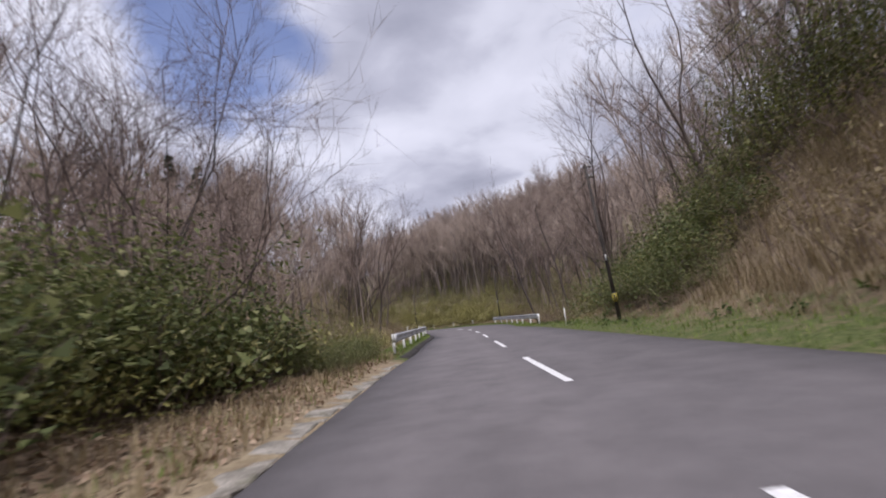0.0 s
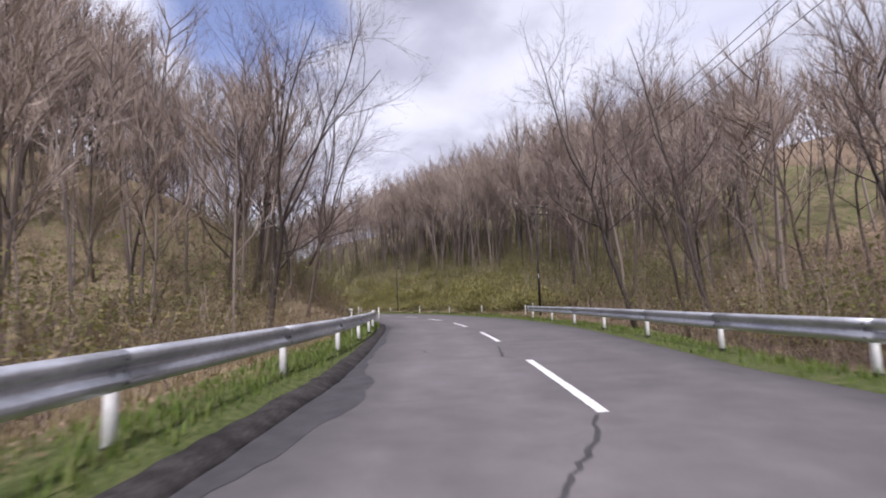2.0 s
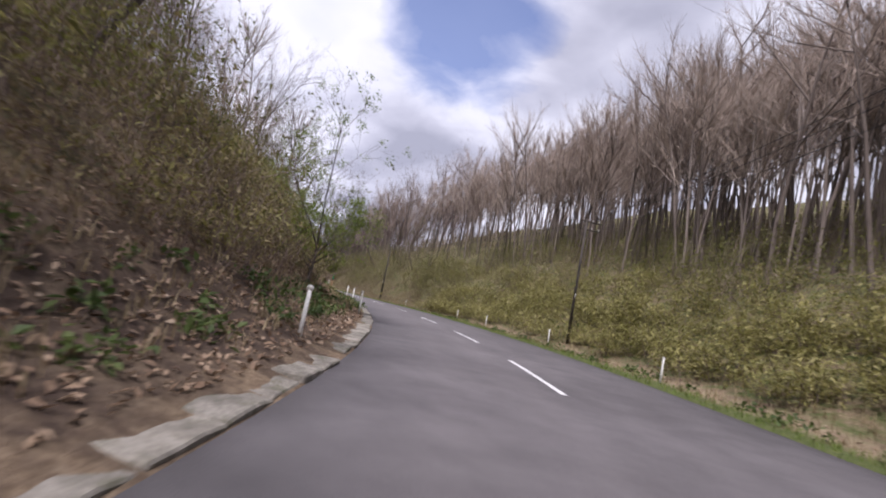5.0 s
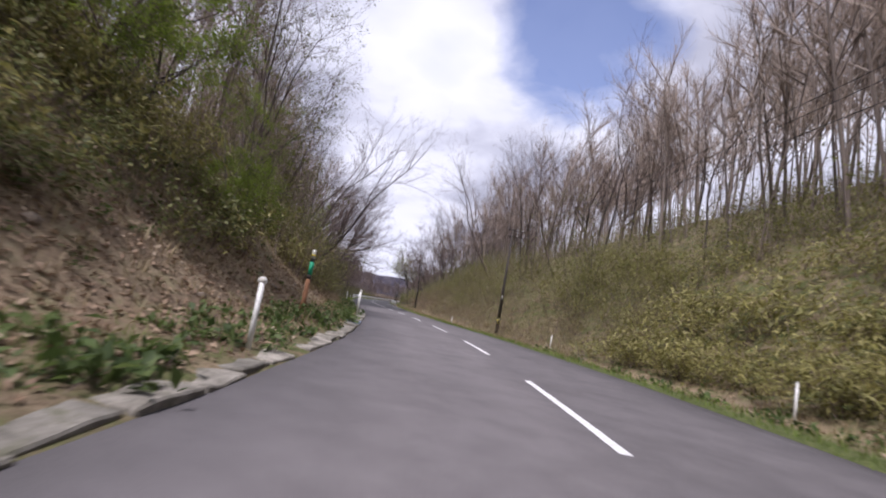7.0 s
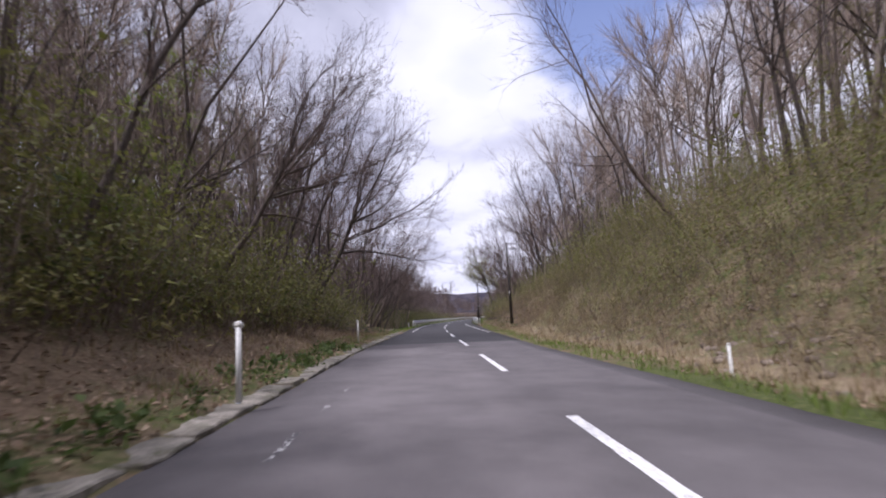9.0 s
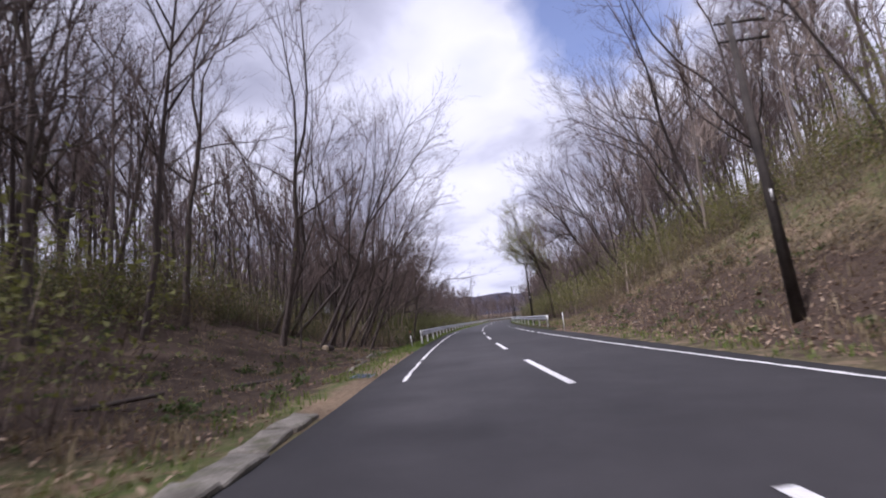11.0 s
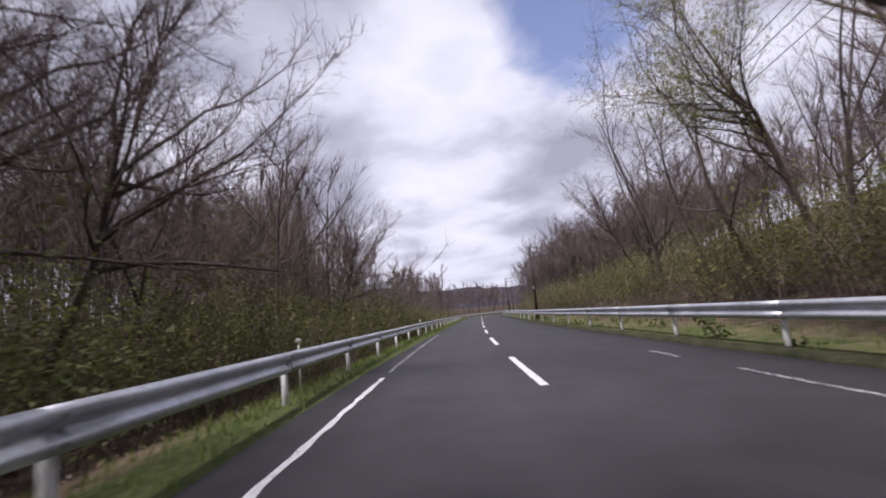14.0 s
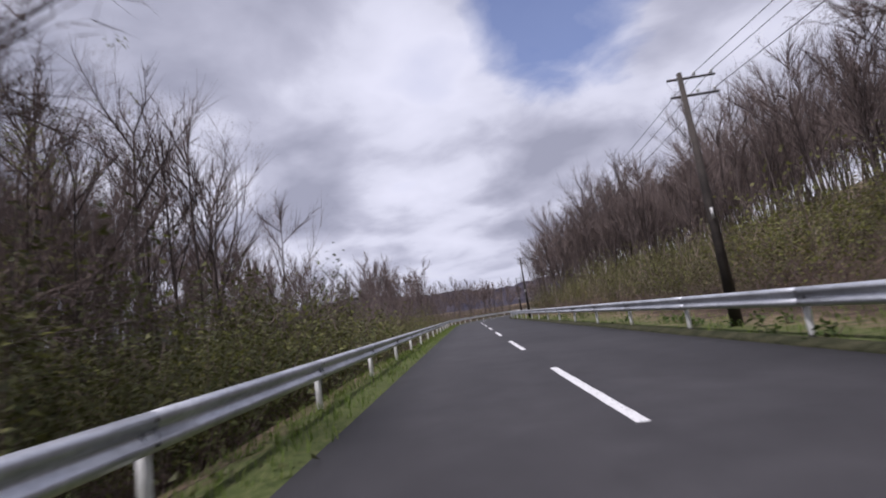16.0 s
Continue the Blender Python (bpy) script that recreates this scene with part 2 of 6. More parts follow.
M_YELLOW = material("yellow_band", two_tone((0.62, 0.50, 0.03), (0.78, 0.64, 0.06), 9.0, 60.0), rough=0.55)
M_BLACK = material("black_band", two_tone((0.02, 0.02, 0.02), (0.05, 0.05, 0.05), 9.0, 60.0), rough=0.6)
M_GREEN = material("green_band", two_tone((0.02, 0.30, 0.16), (0.04, 0.42, 0.22), 9.0, 60.0), rough=0.5)
M_STAKE = material("brown_stake_wood", two_tone((0.15, 0.07, 0.035), (0.28, 0.14, 0.075), 4.0, 40.0), rough=0.8, bump=(40.0, 0.5, 0.008))
M_WIRE = material("black_cable", two_tone((0.02, 0.02, 0.022), (0.045, 0.045, 0.05), 3.0, 30.0), rough=0.6)
M_GRATE = material("blue_grey_grating", two_tone((0.11, 0.145, 0.21), (0.24, 0.29, 0.38), 3.0, 30.0), rough=0.55, metal=0.4)
M_BARK = material("grey_brown_bark", bark((0.045, 0.036, 0.033), (0.14, 0.115, 0.102)), rough=0.9, bump=(22.0, 0.6, 0.02), spec=0.2)
M_CUT = material("sawn_wood", two_tone((0.30, 0.23, 0.15), (0.50, 0.42, 0.30), 8.0, 60.0), rough=0.85)
M_TWIG = material("bare_twigs", by_island([(0.08, 0.06, 0.053), (0.16, 0.121, 0.108), (0.25, 0.192, 0.17)], 0.15), rough=0.9, spec=0.15)
M_WOODS = material("woods_bark", by_island([(0.15, 0.116, 0.094), (0.30, 0.237, 0.196), (0.43, 0.35, 0.292), (0.54, 0.45, 0.38)], 0.06), rough=0.9, spec=0.15)
M_TRUNKS = material("woods_trunk", by_island([(0.07, 0.057, 0.049), (0.15, 0.122, 0.105), (0.24, 0.198, 0.172), (0.37, 0.31, 0.27)], 0.06), rough=0.9, spec=0.15)
# darker copies of the woods' trunk and bark: cloud shade put into colour
M_SHADETRUNKS = material("cloud_shaded_trunk", by_island([(0.045, 0.036, 0.034), (0.095, 0.076, 0.07), (0.16, 0.13, 0.118)], 0.06), rough=0.9, spec=0.15)
M_SHADEWOODS = material("cloud_shaded_bark", by_island([(0.07, 0.054, 0.050), (0.14, 0.108, 0.098), (0.21, 0.165, 0.15), (0.28, 0.225, 0.205)], 0.06), rough=0.9, spec=0.15)
M_SASA = leafy("bamboo_grass_leaf", [(0.065, 0.065, 0.02), (0.19, 0.18, 0.05), (0.34, 0.31, 0.11), (0.50, 0.45, 0.22)], 0.35)
M_BUSH = leafy("evergreen_leaf", [(0.035, 0.048, 0.016), (0.09, 0.11, 0.034), (0.17, 0.185, 0.065), (0.33, 0.31, 0.15)], 0.4)
M_BRUSH = leafy("brush_leaf", [(0.08, 0.062, 0.027), (0.165, 0.128, 0.058), (0.25, 0.198, 0.095), (0.33, 0.265, 0.145)], 0.08, 0.3)
M_FRESH = leafy("fresh_leaf", [(0.10, 0.145, 0.02), (0.19, 0.255, 0.04), (0.30, 0.35, 0.08)], 0.3, 0.5)
M_HERB = leafy("herb_leaf", [(0.035, 0.06, 0.016), (0.085, 0.125, 0.034), (0.15, 0.19, 0.06)], 0.6, 0.4)
# olive leaves, set darker so that shade is part of their colour
M_DIMOLIVE = leafy("dimmed_olive_leaf", [(0.034, 0.036, 0.011), (0.072, 0.076, 0.021), (0.118, 0.122, 0.038)], 0.15, 0.35)
M_HAZE = leafy("budding_leaf", [(0.10, 0.10, 0.026), (0.18, 0.185, 0.05), (0.26, 0.255, 0.095)], 0.12, 0.4)
M_YOUNG = leafy("young_leaf", [(0.20, 0.22, 0.06), (0.30, 0.32, 0.10), (0.42, 0.42, 0.17)], 0.2, 0.55)
M_GRASS = leafy("verge_grass", [(0.06, 0.10, 0.014), (0.125, 0.19, 0.03), (0.20, 0.265, 0.06), (0.30, 0.28, 0.12)], 0.5, 0.4)
M_DRY = leafy("dry_grass_blade", [(0.16, 0.12, 0.06), (0.30, 0.235, 0.13), (0.46, 0.38, 0.24)], 0.5, 0.3)
M_LITTER = leafy("fallen_leaf", [(0.10, 0.058, 0.034), (0.21, 0.135, 0.085), (0.33, 0.235, 0.155), (0.46, 0.37, 0.27)], 0.5, 0.15)
M_CONIFER = leafy("conifer_needle", [(0.012, 0.024, 0.010), (0.03, 0.05, 0.02), (0.05, 0.075, 0.03)], 0.3, 0.2)
M_HILL = material("far_forest", two_tone((0.04, 0.038, 0.052), (0.085, 0.076, 0.09), 0.05, 0.6, amount=0.8), rough=1.0, spec=0.0)

# ---- the road's line and the lie of the land ----
LINE_S = np.arange(-60.0, 321.0, 10.0)
LINE_X = np.array([-2.6, -2.08, -1.57, -1.05, -0.54, -0.02, 0.49, 1.03, 1.6, 2.14, 2.43, 2.18, 1.12, -0.83, -3.69, -7.49, -12.1, -17.33, -23.12, -29.47, -36.24, -43.21, -50.25, -57.29, -64.3, -71.2, -77.97, -84.61, -91.17, -97.63, -103.94, -110.07, -116.07, -122.05, -128.04, -134.03, -140.03, -146.02, -152.02])
LINE_Y = np.array([-52.73, -42.59, -32.45, -22.32, -12.18, -2.04, 8.09, 18.2, 28.23, 38.21, 48.18, 58.17, 68.11, 77.91, 87.5, 96.79, 105.74, 114.32, 122.49, 130.16, 137.46, 144.6, 151.73, 158.86, 166.03, 173.29, 180.65, 188.09, 195.61, 203.25, 211.01, 218.84, 226.73, 234.69, 242.7, 250.75, 258.81, 266.87, 274.93])
S_END = 430.0


def smooth_line():
    """Dense stations each metre: a Catmull-Rom line through the points, then a gentle bend to the right."""
    pts = np.stack([LINE_X, LINE_Y], 1)
    ext = np.vstack([2 * pts[0] - pts[1], pts, 2 * pts[-1] - pts[-2]])
    out = []
    for s in np.arange(LINE_S[0], LINE_S[-1], 1.0):
        i = int((s - LINE_S[0]) // 10)
        u = (s - LINE_S[i]) / 10.0
        a, b, c, d = ext[i:i + 4]
        out.append(0.5 * (2 * b + (c - a) * u + (2 * a - 5 * b + 4 * c - d) * u * u + (3 * b - a - 3 * c + d) * u ** 3))
    p = out[-1]
    head = math.atan2(*(out[-1] - out[-2]))
    for k in range(int(S_END - LINE_S[-1]) + 1):
        head += 0.0085
        p = p + np.array([math.sin(head), math.cos(head)])
        out.append(p)
    return np.array(out)


DENSE = smooth_line()
DENSE_S = LINE_S[0] + np.arange(len(DENSE))
TAN = np.gradient(DENSE, axis=0)
TAN /= np.linalg.norm(TAN, axis=1)[:, None]
RIGHT = np.stack([TAN[:, 1], -TAN[:, 0]], 1)


def at_road(s, o):
    """Plan places at s metres along the centre line and o metres to its right."""
    s, o = np.asarray(s, float), np.asarray(o, float)
    x, y = np.interp(s, DENSE_S, DENSE[:, 0]), np.interp(s, DENSE_S, DENSE[:, 1])
    rx, ry = np.interp(s, DENSE_S, RIGHT[:, 0]), np.interp(s, DENSE_S, RIGHT[:, 1])
    return x + rx * o, y + ry * o


def heading(s):
    """Degrees, counter-clockwise from +y."""
    return math.degrees(math.atan2(-np.interp(s, DENSE_S, TAN[:, 0]), np.interp(s, DENSE_S, TAN[:, 1])))


def to_road(x, y):
    x, y = np.atleast_1d(np.asarray(x, float)), np.atleast_1d(np.asarray(y, float))
    i = np.empty(len(x), int)
    for k in range(0, len(x), 4000):
        d = (x[k:k + 4000, None] - DENSE[None, :, 0]) ** 2 + (y[k:k + 4000, None] - DENSE[None, :, 1]) ** 2
        i[k:k + 4000] = np.argmin(d, 1)
    qx, qy = x - DENSE[i, 0], y - DENSE[i, 1]
    return DENSE_S[i], np.where(qx * RIGHT[i, 0] + qy * RIGHT[i, 1] >= 0, 1, -1) * np.hypot(qx, qy)


EDGE_S = [-60, 6, 13, 24, 33, 44, 58, 63, 71, 95, 118, 126, 136, 144, 158, 180, 196, 212, 228, 245, 262, 300, 430]
EDGE_L = [3.9, 3.9, 3.7, 3.85, 3.7, 4.2, 4.3, 4.75, 4.2, 4.3, 4.3, 4.4, 4.2, 4.35, 4.5, 3.95, 4.0, 3.9, 3.85, 3.6, 3.45, 3.4, 3.4]
EDGE_R = [3.9, 3.95, 3.95, 4.0, 3.4, 4.3, 4.7, 4.4, 4.5, 4.6, 4.1, 3.6, 3.2, 2.8, 2.75, 3.6, 4.3, 4.2, 4.4, 4.2, 3.9, 4.1, 4.1]


def edge(s, side):
    return np.interp(s, EDGE_S, EDGE_L if side < 0 else EDGE_R)


# Height of the land at distances from the edge of the asphalt, at stations along the road.
LAND_D = [0, 0.6, 2, 4, 7, 12, 21, 36, 56, 110]
LAND_L = {-60: [0, .05, .25, .7, 1.2, 1.0, 1.0, 2, 5, 12], 6: [0, .08, .25, .6, .9, .4, .5, 2, 7, 16], 13: [0, .19, .15, -.5, -1.3, -1.8, -1.2, 1, 5, 14],
          50: [0, .20, .15, -.4, -.8, -.4, 1.2, 4.5, 9, 18], 60: [0, .15, .4, 1.2, 2.6, 4.8, 8, 13, 18, 26], 72: [0, .12, .5, 1.9, 4.6, 8.6, 13, 18, 22, 28],
          125: [0, .12, .5, 2.0, 5.0, 9.2, 14, 19, 23, 28]}
LAND_L.update({138: [0, .12, .4, 1.5, 3.6, 7, 12, 16, 20, 26], 165: [0, .1, .3, .9, 2.2, 4.2, 8, 12, 16, 22],
          180: [0, .05, 0, .15, 1.1, 3.1, 7, 11.5, 16, 22], 201: [0, .04, -.1, -.05, .9, 2.8, 6.3, 10.5, 14.5, 20], 209: [0, .03, -.25, -.6, -.1, 1.4, 4.8, 8.8, 12.5, 17], 222: [0, .03, -.25, -.7, -.6, .8, 4.4, 8.5, 12, 16], 240: [0, .03, -.28, -.95, -1.2, -.3, 2.4, 6, 9.5, 13], 260: [0, .03, -.3, -1.2, -1.9, -2.2, -1.4, 1, 4, 9],
          300: [0, .03, -.3, -1.2, -1.6, -1.0, .3, 1.6, 3, 5], 430: [0, .03, -.2, -.8, -1, -.5, .5, 2, 3, 4]})
LAND_R = {-60: [0, .1, .25, 1.6, 5, 9, 14, 20, 26, 34], 10: [0, .1, .25, 1.3, 4.8, 9.2, 15, 22, 28, 36], 22: [0, .1, .2, .6, 2.0, 5, 10, 17, 25, 36],
          32: [0, .05, -.1, -.7, -1.2, -.9, .8, 4.5, 10, 22], 50: [0, .05, -.1, -.6, -1.0, -.7, 1.0, 5, 11, 24], 62: [0, .05, .05, .1, .3, 1.0, 2.6, 6.5, 12, 26],
          76: [0, .03, .05, .6, 2.4, 5.0, 8.4, 13, 20, 36]}
LAND_R.update({118: [0, .03, .0, .5, 2.9, 6.6, 11.6, 18, 26, 40], 140: [0, .0, -.28, .1, 2.9, 7.0, 12.5, 19, 27, 40],
          175: [0, .05, .2, 1.5, 4.2, 7.4, 11.5, 17, 25, 38], 196: [0, .05, .4, 1.7, 3.6, 6.4, 10.5, 17, 26, 40], 214: [0, .08, .15, .4, 1.2, 3.6, 8, 15, 25, 40],
          262: [0, .08, .15, .3, .8, 2.0, 3.6, 6, 9.5, 20], 300: [0, .08, .15, .3, .8, 2.0, 3.6, 6, 9.5, 20], 430: [0, .08, .15, .3, .8, 2, 5, 10, 17, 30]})


def land(s, o, rough=True):
    """Height of the ground, for arrays of stations and offsets."""
    s, o = np.atleast_1d(np.asarray(s, float)), np.atleast_1d(np.asarray(o, float))
    z = np.zeros(len(s))
    for side, table in ((-1, LAND_L), (1, LAND_R)):
        keys = sorted(table)
        grid = np.array([table[k] for k in keys])
        d = np.abs(o) - edge(s, side)
        cols = np.stack([np.interp(s, keys, grid[:, j]) for j in range(grid.shape[1])], 1)
        j = np.clip(np.searchsorted(LAND_D, d, side="right") - 1, 0, len(LAND_D) - 2)
        dd = np.array(LAND_D, float)
        u = np.clip((d - dd[j]) / (dd[j + 1] - dd[j]), 0, 1.5)
        r = np.arange(len(s))
        zz = cols[r, j] * (1 - u) + cols[r, j + 1] * u
        zz = np.where(d < -1e-6, -0.10, zz)
        if rough:
            amp = np.clip((d - 0.5) / 6.0, 0, 1)
            zz = zz + amp * (0.16 * np.sin(s * 0.9 + o * 0.7) * np.sin(o * 1.1 - s * 0.35) + 0.35 * np.sin(s * 0.21 + 1.3) * np.sin(o * 0.31 + s * 0.08))
        z = np.where((o < 0) == (side < 0), zz, z)
    return z


def spot(s, o, sink=0.0):
    x, y = at_road(s, o)
    return Vector((float(x), float(y), float(land(s, o)[0]) - sink))


def mesh_of(name, verts, tris, mat, smooth=False):
    """A mesh from arrays of places and triangles."""
    verts, tris = np.asarray(verts, np.float32), np.asarray(tris, np.int32)
    me = bpy.data.meshes.new(name)
    me.vertices.add(len(verts))
    me.vertices.foreach_set("co", verts.ravel())
    me.loops.add(tris.size)
    me.loops.foreach_set("vertex_index", tris.ravel())
    me.polygons.add(len(tris))
    me.polygons.foreach_set("loop_start", np.arange(0, tris.size, 3, dtype=np.int32))
    me.polygons.foreach_set("loop_total", np.full(len(tris), 3, np.int32))
    if smooth:
        me.polygons.foreach_set("use_smooth", np.ones(len(tris), bool))
    me.materials.append(mat)
    me.update(calc_edges=True)
    me.validate()
    return me


def part(name, me, parent, label=""):
    ob = new(name, me)
    ob.parent = parent
    if label:
        tagged(ob, label)
    return ob


def sheet(rows, cols):
    """Triangles of a grid of rows x cols places."""
    i = np.arange(rows - 1)[:, None] * cols + np.arange(cols - 1)[None]
    a = i.ravel()
    return np.concatenate([np.stack([a, a + cols, a + cols + 1], 1), np.stack([a, a + cols + 1, a + 1], 1)])


# ground: a fine strip along the road and a coarse sheet out to the horizon
STEP_D = [-0.4, 0.0, 0.12, 0.35, 0.7, 1.3, 2, 2.8, 4, 5.3, 7, 9, 12, 16, 21, 27, 36, 46, 56]


def build_ground():
    ss = np.arange(-60, S_END, 1.5)
    vs, ts, cover, base = [], [], [], 0
    for side in (-1, 1):
        e = edge(ss, side)
        d = np.array(STEP_D)
        S = np.repeat(ss, len(d))
        O = side * (e[:, None] + d[None]).ravel()
        x, y = at_road(S, O)
        z = land(S, O)
        D = np.tile(d, len(ss))
        z = np.where(D < -0.1, -0.15, z)
        t = sheet(len(ss), len(d))
        vs.append(np.stack([x, y, z], 1))
        ts.append((t if side < 0 else t[:, ::-1]) + base)
        base += len(x)
        cover.append(cover_at(S, O, D))
    # beneath the asphalt
    S = np.repeat(ss, 2)
    O = np.stack([-(edge(ss, -1) - 0.4), edge(ss, 1) - 0.4], 1).ravel()
    x, y = at_road(S, O)
    vs.append(np.stack([x, y, np.full(len(x), -0.15)], 1))
    ts.append(sheet(len(ss), 2)[:, ::-1] + base)
    base += len(x)
    cover.append(np.zeros((len(x), 3)))
    # the far sheet
    g = np.concatenate([np.arange(-3000, -500, 250), np.arange(-500, 500, 14), np.arange(500, 3001, 250)]).astype(float)
    gx, gy = np.meshgrid(g - 60, g + 130)
    gx, gy = gx.ravel(), gy.ravel()
    s, o = to_road(gx, gy)
    far = np.abs(o)
    z = land(s, np.clip(o, -160, 160), False)
    inside = (far < 54) & (s > -59) & (s < S_END - 1)
    ahead = (s >= S_END - 1.5) | (s <= -58.5)
    z = np.where(ahead & (far < 220), z * 0 - 5.0, z)
    z = np.where(inside, np.minimum(z, 0) - 6.0, z)
    z = np.where((far >= 54) & (far < 75), z - 0.6, z)
    z = np.where(far > 400, np.minimum(z, 6), z)
    n = len(g)
    vs.append(np.stack([gx, gy, z], 1))
    ts.append(sheet(n, n)[:, ::-1] + base)
    cover.append(np.zeros((len(gx), 3)))
    me = mesh_of("ground", np.concatenate(vs), np.concatenate(ts), M_GROUND, True)
    col = me.color_attributes.new("cover", "FLOAT_COLOR", "POINT")
    c = np.concatenate(cover)
    col.data.foreach_set("color", np.concatenate([c, np.ones((len(c), 1))], 1).astype(np.float32).ravel())
    return tagged(new("ground", me), "hilly forest floor covered with brown leaf litter and grass verges", "ground", kind="structure")


def cover_at(s, o, d):
    """How much of the ground is green, dry grass, or red-brown litter; some shade is put in too."""
    left = o < 0
    green, dry, red = np.zeros(len(s)), np.zeros(len(s)), np.zeros(len(s))
    near = np.clip(1.4 - d / 2.2, 0, 1)
    green = np.where(left & (s > 9) & (s < 58), near, green)
    green = np.where(left & (s > 95) & (s < 180), 0.5 * near, green)
    green = np.where(left & (s > 196), np.clip(1.35 - d / 1.6, 0, 1), green)
    green = np.where(~left & (s < 30), np.clip(1.3 - d / 3.2, 0, 1) * 0.8, green)
    green = np.where(~left & (s >= 30) & (s < 64), near * 0.9, green)
    green = np.where(~left & (s >= 64) & (s < 150), np.clip(1.2 - d / 1.6, 0, 1), green)
    green = np.where(~left & (s >= 150) & (s < 190), 0.5 * near, green)
    green = np.where(~left & (s >= 203), np.clip(0.95 - d / 4.0, 0, 1), green)
    dry = np.where(left & (s < 12), np.clip(1.5 - d / 2.6, 0, 1) * 0.55, dry)
    dry = np.where(~left & (s > 64) & (s < 190), np.clip(1.2 - np.abs(d - 1.8) / 1.8, 0, 1) * 0.6, dry)
    dry = np.where(~left & (s < 24), np.clip((d - 2) / 3, 0, 0.5), dry)
    green = np.where(~left & (s > 62) & (s < 196) & (d > 2.4), 0.52, green)
    green = np.where(left & (s > 58) & (s < 178) & (d > 3.2), 0.34, green)
    green = np.where((s > 205) & (d > 4), 0.22, green)
    dry = np.where(left & (s > 30) & (s < 66) & (d > 1.2), 0.55, dry)
    dry = np.where(left & (s > 92) & (s < 140) & (d > 1.0), 0.36, dry)
    green = np.where(left & (s > 92) & (s < 140) & (d > 3.2), 0.25, green)
    dry = np.where(~left & (s < 24) & (d > 2), 0.4, dry)
    red = np.where(left & (s > 58) & (s < 96), np.clip(1.3 - np.abs(d - 1.8) / 2.2, 0, 1) * 0.7, red)
    red = np.where(~left & (s > 176), np.clip(1.3 - np.abs(d - 2.6) / 3.0, 0, 1), red)
    # late slopes get dark litter in place of cloud shade
    red = np.where(~left & (s > 222), np.clip((d - 1.5) / 2, 0, 0.8), red)
    red = np.where(left & (s > 224), np.clip((d - 1.5) / 2, 0, 0.8), red)
    green = np.where(~left & (s > 222) & (d > 2), np.clip(0.6 - d * 0.06, 0.15, 0.4), green)
    green = np.where(~left & (s > 178) & (s < 222) & (d > 1.2), np.clip(0.3 + (d - 3) * 0.05, 0.3, 0.5), green)
    # tree shade on the grove floor, put into its moss and litter cover
    green = np.where(left & (s > 176) & (s < 205) & (d > 0.4), np.clip(0.75 - 0.15 * d, 0.5, 0.7), green)
    red = np.where(left & (s > 178) & (s < 224) & (d > 1.2), 0.8, red)
    return np.stack([green, dry, red], 1)


ground = build_ground()


def ribbon(s0, s1, o0, o1, z, step=1.0, wobble=0.0, seed=0):
    """Places and triangles of a strip lying on the road between two offsets."""
    rng = np.random.default_rng(seed)
    ss = np.append(np.arange(s0, s1, step), s1)
    a = np.full(len(ss), o0, float) + wobble * rng.uniform(-1, 1, len(ss))
    b = np.full(len(ss), o1, float) + wobble * rng.uniform(-1, 1, len(ss))
    xa, ya = at_road(ss, a)
    xb, yb = at_road(ss, b)
    v = np.empty((2 * len(ss), 3))
    v[0::2], v[1::2] = np.stack([xa, ya, np.full(len(ss), z)], 1), np.stack([xb, yb, np.full(len(ss), z)], 1)
    return v, sheet(len(ss), 2)[:, ::-1]


WIDE = 13
# wheel wear across the road; the right lane lowered further to darken that side
WEAR = np.array([0.0, 0.05, 0.25, 0.95, 0.78, 1.0, 0.6, 0.75, 0.5, 0.6, 0.1, 0.0, 0.0])


def worn(me):
    col = me.color_attributes.new("wear", "FLOAT_COLOR", "POINT")
    w = np.tile(WEAR, len(me.vertices) // WIDE)
    col.data.foreach_set("color", np.stack([w, w, w, w * 0 + 1], 1).astype(np.float32).ravel())
    return me


